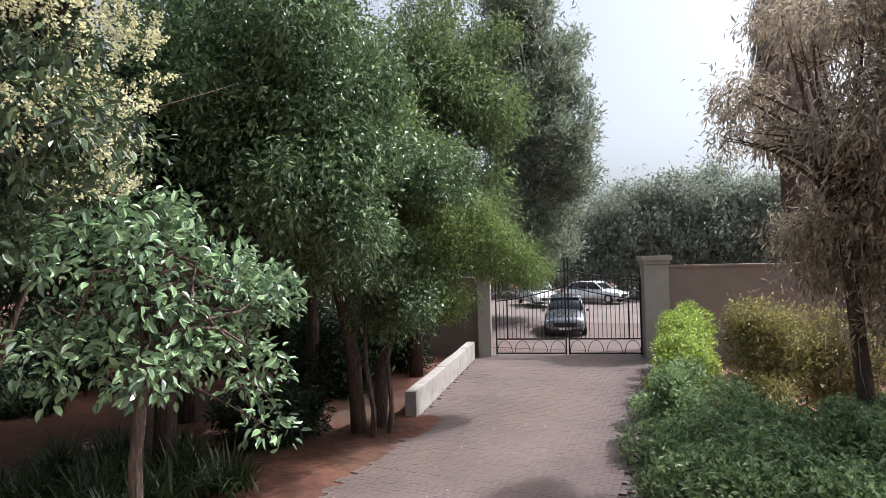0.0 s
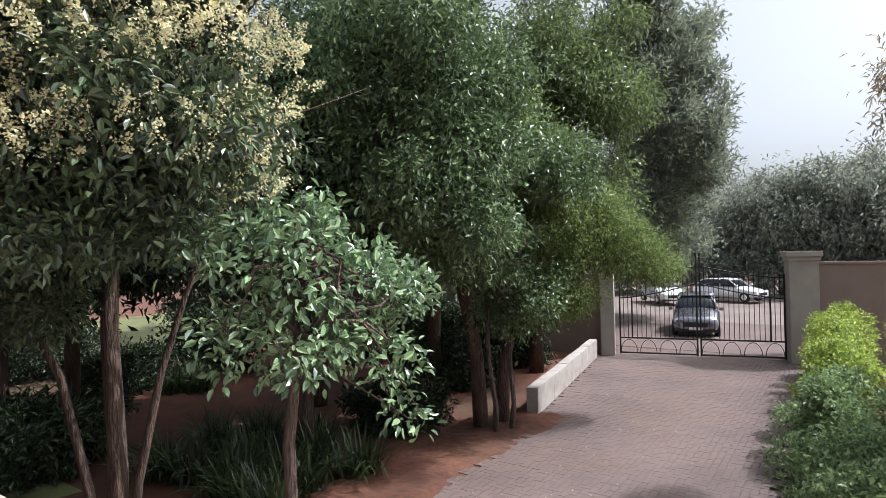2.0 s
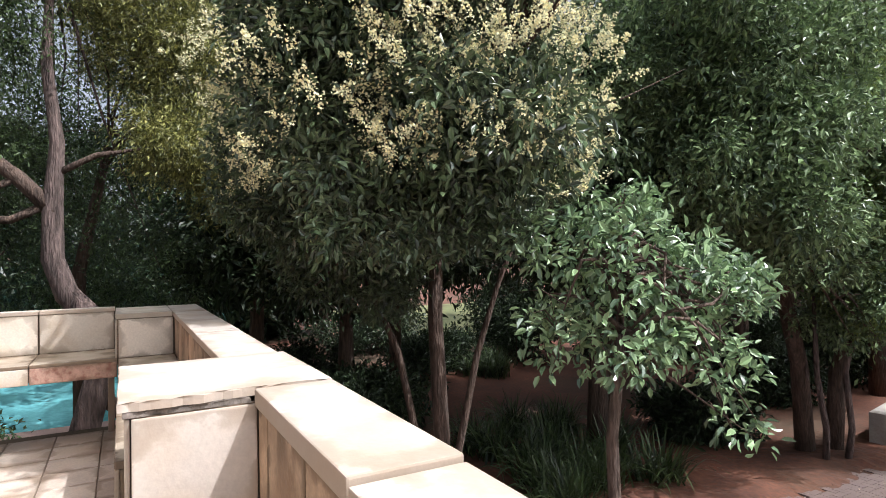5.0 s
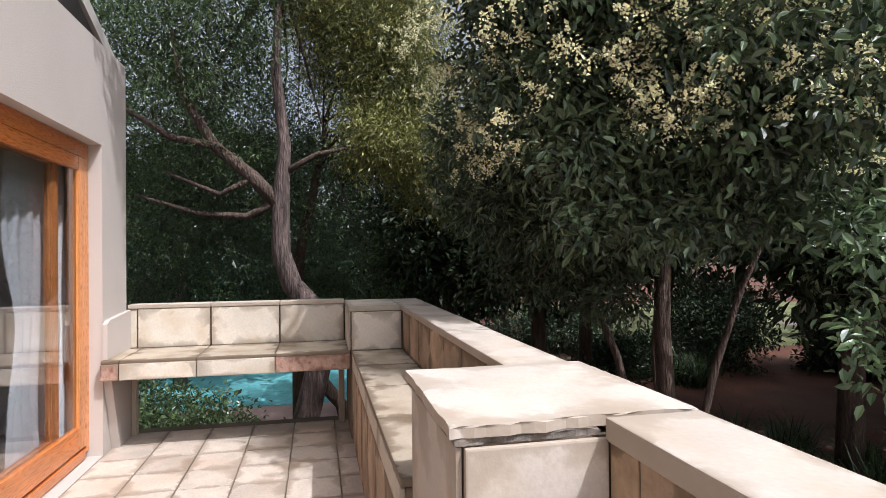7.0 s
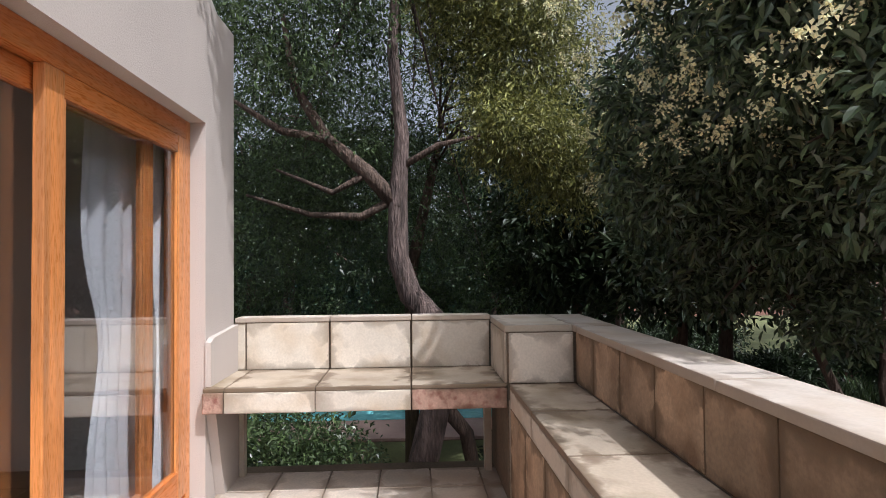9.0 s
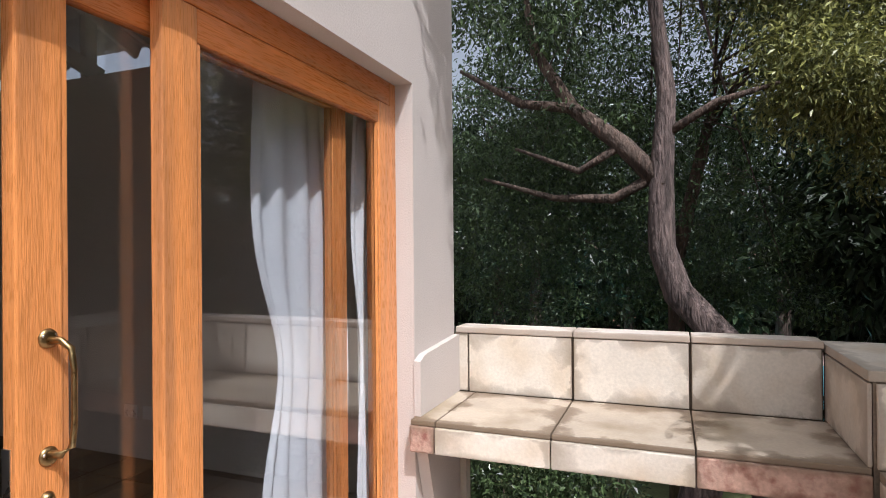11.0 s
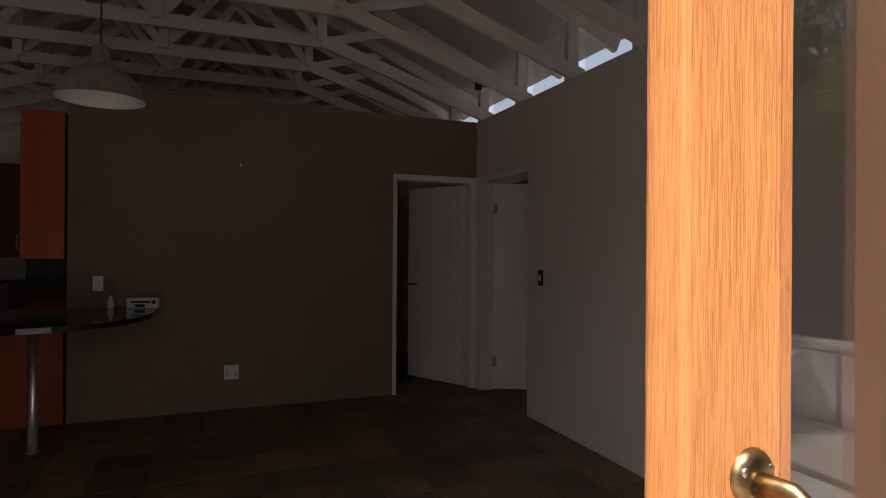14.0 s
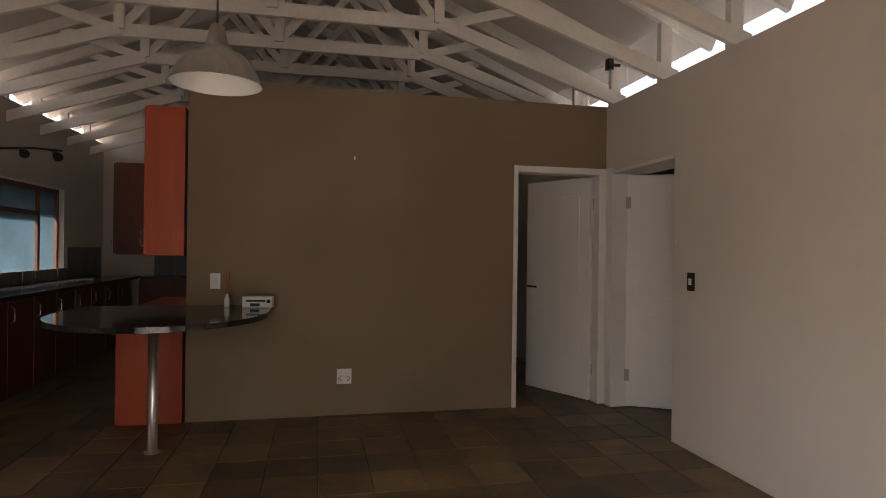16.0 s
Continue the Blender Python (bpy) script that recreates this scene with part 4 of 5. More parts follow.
b = bmesh.new()
tube(b, [(0.55, 0, 0.06), (0.2, 0, 0.08), (-0.1, 0.1, 0.05)], [0.012, 0.012, 0.01], 8)
part("arm", b, BLACKM, spot)
for dx, dz in ((0.3, 0.0), (0.0, -0.02)):
    b = bmesh.new()
    tube(b, [(dx, 0.02, dz + 0.07), (dx - 0.05, 0.08, dz + 0.02), (dx - 0.08, 0.12, dz)], [0.02, 0.035, 0.045], 12)
    part("head", b, BLACKM, spot)

radio = thing("intercom_set", "small white tabletop radio with dark dial", "radio", (-2.76, -6.93, 0.90), turn=-8)
part("body", boxes((-0.11, -0.04, 0, 0.11, 0.04, 0.085), bevel=0.008), WHITEP, radio)
part("dial", boxes((-0.06, 0.0395, 0.045, 0.08, 0.043, 0.06)), BLACKP, radio)
part("speaker_slot", boxes((-0.02, 0.0395, 0.012, 0.05, 0.043, 0.034)), BLACKP, radio)
b = bmesh.new()
lathe(b, [(0.0001, 0.0), (0.014, 0.0), (0.014, 0.012), (0.0001, 0.012)], 0, 0, 14)
part("knob", b, BLACKP, radio).matrix_basis = pose(-0.085, 0.04, 0.05, -90)
reed = thing("reed_diffuser", "small glass bottle with reddish reeds", "diffuser", (-2.53, -6.98, 0.90))
b = bmesh.new()
lathe(b, [(0.0001, 0), (0.02, 0), (0.022, 0.01), (0.021, 0.06), (0.01, 0.08), (0.009, 0.1)], 0, 0, 16)
part("bottle", b, WHITEP, reed)
for k in range(5):
    b = bmesh.new()
    tube(b, [(0, 0, 0.06), (0.02 * math.cos(k * 1.3), 0.02 * math.sin(k * 1.3), 0.26)], [0.0015, 0.0015], 5)
    part("reed", b, ORANGE, reed)

ORIGIN = Vector((0, 0, 0))

# ---- gate, garden walls ----
GATE_A, GATE_B = Vector((-6.25, 19.7, GZ)), Vector((-1.35, 20.9, GZ))
gdir = (GATE_B - GATE_A).normalized()
gturn = math.degrees(math.atan2(gdir.y, gdir.x))


def gate_pillar(at, w, h, label):
    ob = thing("gate_pillar", label, "gate pillar", at, turn=gturn, group="gate pillars")
    part("shaft", boxes((-w / 2, -w / 2, 0, w / 2, w / 2, h - 0.28), bevel=0.01), PILLAR, ob)
    part("cap", boxes((-w / 2 - 0.04, -w / 2 - 0.04, h - 0.279, w / 2 + 0.04, w / 2 + 0.04, h - 0.16), (-w / 2 - 0.09, -w / 2 - 0.09, h - 0.159, w / 2 + 0.09, w / 2 + 0.09, h), bevel=0.012), PILLAR, ob)
    return ob


gate_pillar((-0.93, 20.75, GZ), 0.78, 3.42, "square grey plastered gate pillar with moulded cap")
gate_pillar((-6.55, 19.5, GZ), 0.45, 3.2, "slim grey plastered gate post in tree shade")
gate = thing("driveway_gate", "black wrought iron double driveway gate, closed", "gate", GATE_A, turn=gturn)
span = (GATE_B - GATE_A).length
def gate_top(u):
    return 2.72 + 0.42 * (1 - abs(u / span * 2 - 1)) ** 1.5


def gate_mid(u):
    return 1.95 + 0.5 * (1 - abs(u / span * 2 - 1)) ** 1.5


for leaf, (u0, u1) in enumerate(((0.03, span / 2 - 0.03), (span / 2 + 0.03, span - 0.03))):
    hinge, meet = (u0, u1) if leaf == 0 else (u1, u0)
    inner_u = hinge + (0.42 if leaf == 0 else -0.42)
    part("stile", boxes((u0, -0.025, 0.06, u0 + 0.05, 0.025, gate_top(u0) + (0.3 if leaf else 0.0))), BLACKM, gate)
    part("stile", boxes((u1 - 0.05, -0.025, 0.06, u1, 0.025, gate_top(u1) + (0.0 if leaf else 0.3))), BLACKM, gate)
    part("stile", boxes((inner_u - 0.025, -0.022, 0.6, inner_u + 0.025, 0.022, gate_mid(inner_u))), BLACKM, gate)
    for z in (0.08, 0.58):
        part("rail", boxes((u0 + 0.05, -0.018, z, u1 - 0.05, 0.018, z + 0.05)), BLACKM, gate)
    for name, top, drop in (("top_rail", gate_top, 0.12), ("middle_rail", gate_mid, 0.0)):
        b = bmesh.new()
        tube(b, [(u0 + (u1 - u0) * k / 12, 0, top(u0 + (u1 - u0) * k / 12) - drop) for k in range(13)], [0.022] * 13, 6)
        part(name, b, BLACKM, gate)
    n = 17
    for k in range(1, n):
        u = u0 + (u1 - u0) * k / n
        b = bmesh.new()
        tube(b, [(u, 0, 0.6), (u, 0, gate_top(u) - 0.02), (u, 0, gate_top(u) + 0.12)], [0.011, 0.011, 0.002], 6)
        part("bar", b, BLACKM, gate)
    for k in range(4):
        c = u0 + (u1 - u0) * (k + 0.5) / 4
        b = bmesh.new()
        tube(b, [(c + 0.26 * math.cos(a * math.pi / 10), 0.02, 0.13 + 0.42 * math.sin(a * math.pi / 10)) for a in range(11)], [0.012] * 11, 6)
        part("scroll", b, BLACKM, gate)
gw = boxes((-0.5, 20.75, GZ - 0.2, 14, 20.98, 0.82), (-0.5, 20.71, 0.821, 14, 21.02, 0.90), bevel=0.01)
structure("garden_wall_east", gw, TAUPE, "long taupe plastered boundary wall with coping")
gw = boxes((-22, 19.55, GZ - 0.2, -6.8, 19.75, 0.6), bevel=0.01)
structure("garden_wall_west", gw, TAUPE, "taupe boundary wall behind the trees")
low = thing("low_wall", "low dirty white garden wall beside the driveway", "low wall", (-5.55, 11.45, GZ), turn=math.degrees(math.atan2(7.4, -1.3)))
for k in range(5):
    part("wall_section", boxes((k * 1.5 + 0.003, -0.13, -0.05, k * 1.5 + 1.497, 0.13, 0.62 - 0.012 * (k % 2)), bevel=0.015), LOWWALL, low)

# ---- parked cars ----
def car(label, at, turn, paint, length=4.2, width=1.72, height=1.5):
    ob = thing("car", label, "car", at, group="parked cars", turn=turn)
    L, W, H = length / 2, width / 2, height
    def loft(rows, power=4.0, n=20):
        """Rounded hull from rows of (x, half width, low z, high z)."""
        bb = bmesh.new()
        rings = []
        for x, hw, z0, z1 in rows:
            ring = []
            for k in range(n):
                t = 2 * math.pi * k / n
                c, sn = math.cos(t), math.sin(t)
                ring.append(bb.verts.new((x, hw * math.copysign(abs(c) ** (2 / power), c), (z0 + z1) / 2 + (z1 - z0) / 2 * math.copysign(abs(sn) ** (2 / power), sn))))
            rings.append(ring)
        for r0, r1 in zip(rings, rings[1:]):
            for k in range(n):
                bb.faces.new((r0[k], r0[(k + 1) % n], r1[(k + 1) % n], r1[k])).smooth = True
        bb.faces.new(rings[0])
        bb.faces.new(rings[-1][::-1])
        return bb
    s = H / 1.5
    part("body", loft([(-L, W * 0.8, 0.35, 0.72 * s), (-L + 0.08, W * 0.93, 0.25, 0.9 * s), (-L + 0.5, W, 0.2, 0.97 * s), (-0.3, W, 0.2, 0.98 * s), (L - 1.25, W, 0.2, 0.97 * s), (L - 0.7, W * 0.98, 0.2, 0.88 * s), (L - 0.25, W * 0.93, 0.22, 0.76 * s), (L - 0.05, W * 0.84, 0.27, 0.66 * s), (L, W * 0.7, 0.33, 0.56 * s)]), paint, ob)
    part("cabin_glass", loft([(-L + 0.22, W * 0.80, 0.9 * s, 0.99 * s), (-L + 0.62, W * 0.84, 0.9 * s, H - 0.13), (-0.3, W * 0.86, 0.9 * s, H - 0.03), (0.3, W * 0.85, 0.9 * s, H - 0.07), (L - 1.3, W * 0.86, 0.9 * s, 0.98 * s)], 3.2), CARGLASS, ob)
    part("roof", loft([(-L + 0.5, W * 0.66, H - 0.24, H - 0.17), (-L + 0.8, W * 0.72, H - 0.15, H - 0.06), (-0.3, W * 0.75, H - 0.10, H), (0.32, W * 0.72, H - 0.13, H - 0.045), (0.42, W * 0.68, H - 0.15, H - 0.10)], 3.0), paint, ob)
    for sd in (-1, 1):
        for xa, za, xb, zb in ((L - 1.28, 0.97 * s, 0.36, H - 0.1), (-L + 0.3, 0.97 * s, -L + 0.66, H - 0.17), (-0.2, 0.97 * s, -0.25, H - 0.08)):
            b = bmesh.new()
            tube(b, [(xa, sd * W * 0.86, za), (xb, sd * W * 0.73, zb)], [0.04, 0.035], 6)
            part("pillar", b, paint, ob)
    for x in (-L + 0.75, L - 0.78):
        for s in (-1, 1):
            b = bmesh.new()
            tube(b, [(x, s * (W - 0.2), 0.31), (x, s * (W + 0.005), 0.31)], [0.31, 0.31], 20)
            w = part("wheel", b, RUBBER, ob)
            b = bmesh.new()
            tube(b, [(x, s * (W - 0.05), 0.31), (x, s * (W + 0.012), 0.31)], [0.2, 0.19], 14)
            part("rim", b, STEEL, w)
    for s in (-1, 1):
        part("headlight", boxes((L - 0.3, s * (W - 0.42), 0.58, L - 0.06, s * (W - 0.1), 0.72), bevel=0.04), WHITEP, ob)
        part("tail_light", boxes((-L - 0.01, s * (W - 0.3), 0.7, -L + 0.1, s * (W - 0.06), 0.88), bevel=0.02), ORANGE, ob)
        part("mirror", boxes((L - 1.3, s * (W + 0.0), 0.98, L - 1.15, s * (W + 0.15), 1.1), bevel=0.03), paint, ob)
    part("grille", boxes((L - 0.03, -0.45, 0.42, L + 0.012, 0.45, 0.6), bevel=0.01), BLACKP, ob)
    part("number_plate", boxes((L - 0.02, -0.25, 0.3, L + 0.02, 0.25, 0.4), bevel=0.004), WHITEP, ob)
    part("bumper", boxes((L - 0.2, -W + 0.12, 0.22, L + 0.01, W - 0.12, 0.34), bevel=0.03), BLACKP, ob)
    return ob


car("silver hatchback parked facing the gate", (-5.15, 26.9, GZ + 0.02), -80, SILVER, 4.2, 1.8, 1.68)
car("white saloon car parked side-on on the forecourt", (-6.1, 42.6, GZ + 0.1), -22, CARPAINT, 4.5)
car("white estate car parked at an angle", (-9.7, 40.0, GZ + 0.1), -58, CARPAINT, 4.5, 1.8, 1.62)

# ---- pool ----
bm = boxes((-26, -9, GZ - 0.2, -13.6, 4.2, GZ + 0.05))
structure("pool_surround", bm, PINK, "pinkish paved pool surround")
bm = boxes((-25, -8, GZ + 0.03, -15.0, 3.2, GZ + 0.06))
structure("pool_water", bm, WATER, "bright turquoise swimming pool water")

bm = boxes((-13.5, -4.5, GZ - 0.2, -9.8, 4.2, GZ + 0.012))
structure("pool_lawn", bm, LAWN, "thin lawn between the balcony and the pool")

# ---- trees ----
tree("young_tree", "young broadleaf tree with large glossy drooping leaves", (-2.81, 2.36, GZ),
     [(-2.81, 2.36, GZ - 0.1), (-2.80, 2.37, -1.0), (-2.82, 2.36, 0.2), (-2.78, 2.42, 0.85)], [0.055, 0.045, 0.038, 0.032],
     [(-3.0, 2.6, 1.32, 0.6, 0.6, 0.4), (-2.98, 2.62, 1.62, 0.24, 0.24, 0.2), (-2.85, 2.95, 1.1, 0.5, 0.5, 0.35), (-2.66, 3.35, 1.12, 0.34, 0.32, 0.24), (-2.9, 2.5, 0.85, 0.55, 0.55, 0.25), (-2.45, 2.98, 0.62, 0.16, 0.2, 0.2), (-2.36, 3.0, 0.28, 0.1, 0.12, 0.12)],
     4000, LEAF_YOUNG, length=0.077, width=0.038, clump=0.06, droop=0.25, seed=11, r0=0.018, inner=0.15, flat=False, per=14)
FLOWER_LOBES = [(-6.2, 2.55, 2.9, 2.1, 1.8, 1.8), (-4.3, 1.6, 2.3, 1.3, 1.25, 0.95), (-5.0, 2.6, 2.3, 1.0, 1.0, 1.0), (-6.7, 2.1, 1.6, 1.6, 1.3, 1.0), (-3.45, 1.75, 2.15, 0.75, 0.75, 0.7), (-7.0, 3.3, 4.3, 1.7, 1.5, 1.3), (-4.15, 0.95, 3.0, 0.9, 0.55, 0.5), (-4.5, 1.2, 3.8, 1.0, 0.7, 0.6), (-3.7, 2.1, 3.9, 1.1, 1.0, 0.5), (-3.0, 2.6, 4.3, 0.9, 0.9, 0.4), (-5.0, -1.0, 4.9, 0.6, 0.6, 0.4)]
ft = tree("flowering_tree", "large dark-leaved tree with cream blossom panicles", (-6.3, 3.0, GZ),
          [(-6.3, 3.0, GZ - 0.1), (-6.28, 3.02, -0.8), (-6.33, 2.98, 0.6), (-6.2, 2.95, 1.9)], [0.125, 0.10, 0.09, 0.075],
          FLOWER_LOBES, 125000, LEAF_DARK, length=0.078, width=0.033, clump=0.10, droop=0.45, seed=21, r0=0.05, per_lobe=5, fill=0.5, flat=False, per=40, inner=0.3)
for k, (dx, dy) in enumerate(((-0.35, 0.15), (-0.2, -0.3), (0.3, 0.2))):
    b = bmesh.new()
    tube(b, [(dx * 0.3, dy * 0.3, -0.1), (dx * 0.6, dy * 0.7, 1.2), (dx * 1.5, dy * 1.3, 2.4), (dx * 1.9, dy * 2.4, 3.2), (dx * 3.2, dy * 3.5, 4.2)], [0.055, 0.048, 0.04, 0.032, 0.02], 8, 0.15, k)
    part("stem", b, BARK, ft)
SHADE_LOBES = [(-4.2, 0.9, 2.95, 0.6, 0.42, 0.36), (-3.75, 1.2, 3.7, 0.75, 0.5, 0.4), (-4.6, 0.85, 3.35, 0.6, 0.42, 0.36)]
crown(ft, [(l[0] + 6.3, l[1] - 3.0, l[2] - GZ, *l[3:]) for l in SHADE_LOBES], 15000, LEAF_DARK, 0.078, 0.034, 0.1, 0.45, 23, 0.4, name="overhanging_bough", flat=False, per=40)
rng = np.random.default_rng(5)
fp, fo = clump_points([(l[0] + 6.3, l[1] - 3.0, l[2] + 2.2, *[r * 1.06 for r in l[3:]]) for l in (FLOWER_LOBES[0], FLOWER_LOBES[1], FLOWER_LOBES[4], FLOWER_LOBES[2], FLOWER_LOBES[5])], 4600, 0.10, 6, 0.8, 2)
fp, fo = fp[fp[:, 2] > 4.1], fo[fp[:, 2] > 4.1]
n = len(fp)
t = rng.uniform(0, 1, (n * 46, 1))
axis = np.repeat(fo * 0.5 + np.array((0, 0, 0.55)) + 0.35 * rng.normal(size=(n, 3)), 46, 0)
axis /= np.linalg.norm(axis, axis=1, keepdims=True)
pp = np.repeat(fp, 46, 0) + axis * t * 0.15 + rng.normal(size=(n * 46, 3)) * 0.03 * (1.1 - t)
v, q = leaves(pp, rng.normal(size=pp.shape), 0.021, 0.018, 0.0, seed=8, flat=True)
ob = new("blossom", raw_mesh("blossom", v, q, BLOSSOM))
ob.parent = ft
tree("broadleaf_tree", "dense dark green broadleaf tree beside the drive", (-6.0, 10.05, GZ),
     [(-6.0, 10.05, GZ - 0.1), (-6.0, 9.9, -0.6), (-5.9, 9.2, 1.0), (-5.6, 8.2, 2.4)], [0.17, 0.14, 0.12, 0.09],
     [(-5.1, 7.0, 3.3, 1.9, 1.9, 1.7), (-4.3, 6.3, 2.35, 0.95, 0.95, 0.7), (-3.95, 6.6, 1.75, 0.6, 0.6, 0.35), (-5.8, 7.2, 4.9, 2.4, 2.4, 1.9), (-5.4, 7.8, 1.5, 1.5, 1.5, 0.8), (-6.9, 6.4, 1.6, 1.5, 1.3, 0.9), (-3.95, 9.3, 2.8, 0.9, 0.9, 0.6), (-5.1, 10.0, 0.6, 0.85, 0.8, 1.0)],
     76000, LEAF_PRIVET, length=0.105, width=0.044, clump=0.13, droop=0.45, seed=31, r0=0.06, per=46)
tree("feathery_tree", "light green feathery tree leaning over the driveway", (-5.75, 10.4, GZ),
     [(-5.75, 10.4, GZ - 0.1), (-5.7, 10.5, -0.8), (-5.4, 10.7, 0.5), (-5.1, 10.9, 1.6)], [0.15, 0.13, 0.11, 0.09],
     [(-5.3, 10.5, 3.0, 1.35, 1.4, 1.25), (-4.6, 11.1, 1.9, 1.3, 1.35, 0.95), (-3.75, 12.1, 1.4, 0.8, 0.9, 0.45), (-3.2, 12.7, 1.0, 0.5, 0.5, 0.22), (-6.0, 9.9, 3.9, 1.2, 1.2, 0.9), (-4.9, 10.6, 0.7, 0.9, 0.9, 0.8)],
     95000, LEAF_LIGHT, length=0.085, width=0.024, clump=0.16, droop=0.6, seed=41, r0=0.05, per=60)
b_stems = thing("tree_stem", "thin pale forked stems at the drive edge", "tree", (-5.62, 10.2, GZ))
for k, (dx, dy) in enumerate(((0.2, 0.0), (-0.25, -0.2), (0.05, -0.35))):
    b = bmesh.new()
    tube(b, [(dx, dy, -0.05), (dx * 1.4, dy, 0.6), (dx * 1.0, dy * 1.6, 1.5), (dx * 2.0, dy * 2, 2.8)], [0.06, 0.05, 0.045, 0.03], 8, 0.2, k)
    part("stem", b, PALEBARK, b_stems)
tree("tall_tree", "tall fresh green tree behind the feathery tree", (-7.5, 15.8, GZ),
     [(-7.5, 15.8, GZ - 0.1), (-7.4, 15.7, 2), (-7.2, 15.6, 5)], [0.22, 0.18, 0.12],
     [(-6.9, 15.2, 6.6, 2.6, 2.6, 2.6), (-5.3, 15.0, 5.6, 1.5, 1.6, 1.3), (-9.3, 14.4, 5.0, 2.6, 2.6, 2.6), (-6.8, 15.4, 2.6, 2.4, 2.2, 1.8)],
     52000, LEAF_FROND, length=0.17, width=0.055, clump=0.24, droop=0.7, seed=51, r0=0.07, per=60)
tree("conifer", "tall grey-green casuarina with fine upright sprays", (-11.2, 32.4, GZ),
     [(-11.2, 32.4, GZ - 0.1), (-9.8, 32.0, 6), (-8.7, 31.8, 15)], [0.4, 0.3, 0.08],
     [(-8.2, 31.6, 3.4, 3.4, 3.3, 4.0), (-7.6, 31.6, 8.0, 3.6, 3.4, 4.2), (-8.2, 31.6, 13.0, 3.0, 2.8, 4.4), (-5.8, 31.0, 7.0, 1.7, 1.6, 2.6), (-6.1, 31.0, 11.0, 1.3, 1.4, 2.0), (-10.5, 31.5, 11.0, 2.4, 2.2, 4.0)],
     72000, LEAF_BLUE, length=0.34, width=0.085, clump=0.36, droop=-0.5, per=60, seed=61, r0=0.09, inner=0.12)
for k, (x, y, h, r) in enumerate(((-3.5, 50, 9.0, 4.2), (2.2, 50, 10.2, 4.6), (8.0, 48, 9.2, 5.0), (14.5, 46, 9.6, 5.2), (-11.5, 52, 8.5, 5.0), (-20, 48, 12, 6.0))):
    tree("background_tree", "garden tree beyond the wall, haze painted into its leaves", (x, y, GZ), [(x, y, GZ - 0.1), (x, y, 1.0), (x + 0.2, y, 3.5)], [0.35, 0.28, 0.2],
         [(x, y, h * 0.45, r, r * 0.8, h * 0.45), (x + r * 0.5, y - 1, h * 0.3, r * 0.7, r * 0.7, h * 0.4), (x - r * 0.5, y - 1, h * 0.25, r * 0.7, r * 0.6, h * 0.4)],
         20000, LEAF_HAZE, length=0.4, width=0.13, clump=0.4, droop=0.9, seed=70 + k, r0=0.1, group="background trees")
tree("dry_shrub_tree", "straggly grey-brown shrub tree with dead hanging twigs", (2.35, 9.3, GZ),
     [(2.35, 9.3, GZ - 0.1), (2.3, 9.3, -0.6), (2.2, 9.35, 0.8), (2.1, 9.4, 2.0)], [0.12, 0.10, 0.085, 0.06],
     [(2.75, 9.4, 2.4, 1.25, 1.3, 1.5), (2.2, 9.9, 1.4, 0.9, 1.0, 0.9), (3.6, 9.0, 3.3, 1.5, 1.3, 1.2), (3.4, 9.0, 0.9, 1.2, 1.2, 1.2), (1.15, 10.8, 3.9, 0.5, 0.6, 0.25), (0.9, 11.0, 3.3, 0.25, 0.4, 0.16), (1.7, 10.3, 3.1, 0.4, 0.5, 0.25), (3.0, 9.6, 4.6, 1.2, 1.2, 1.0), (1.9, 10.3, 4.9, 0.6, 0.7, 0.35)],
     40000, LEAF_GREY, length=0.14, width=0.03, clump=0.17, droop=1.0, seed=81, r0=0.035, per_lobe=6, per=70)
tw = thing("dead_branches", "bare brown hanging twigs in the shrub tree", "branches", (2.4, 9.2, GZ))
b = bmesh.new()
rr = random.Random(12)
for k in range(170):
    x, y, z = rr.gauss(0.65, 0.75), rr.gauss(0, 0.6), rr.uniform(1.6, 5.6)
    ln = rr.uniform(0.5, 1.3)
    tube(b, [(x, y, z), (x + rr.gauss(0, 0.06), y, z - ln * 0.5), (x + rr.gauss(0, 0.12), y, z - ln)], [0.008, 0.006, 0.002], 4)
tagged(part("twigs", b, THATCH, tw), kind="stuff")
palm = thing("palm_tree", "tall palm trunk wrapped in a skirt of dead fronds", "palm tree", (3.9, 25.3, GZ))
b = bmesh.new()
tube(b, [(0, 0, -0.1), (0.05, 0, 5), (0.0, 0, 14.3)], [0.6, 0.5, 0.45], 14, 0.12)
part("trunk", b, BARK, palm)
vv, qq = [], []
for k in range(2600):
    a, z = rr.uniform(0, 6.283), rr.uniform(8.6, 14.5)
    r = rr.uniform(0.7, 1.45)
    w, ln = rr.uniform(0.025, 0.06), rr.uniform(1.0, 2.2)
    c, s = math.cos(a), math.sin(a)
    i = len(vv)
    for f in (0.0, 0.5, 1.0):
        rr2 = 0.5 + (r - 0.5) * math.sin(min(f * 1.8, 1.57))
        vv += [(rr2 * c - w * s, rr2 * s + w * c, z - f * ln), (rr2 * c + w * s, rr2 * s - w * c, z - f * ln)]
    qq += [(i, i + 1, i + 3, i + 2), (i + 2, i + 3, i + 5, i + 4)]
ob = new("dead_fronds", raw_mesh("dead_fronds", vv, qq, THATCH))
ob.parent = palm


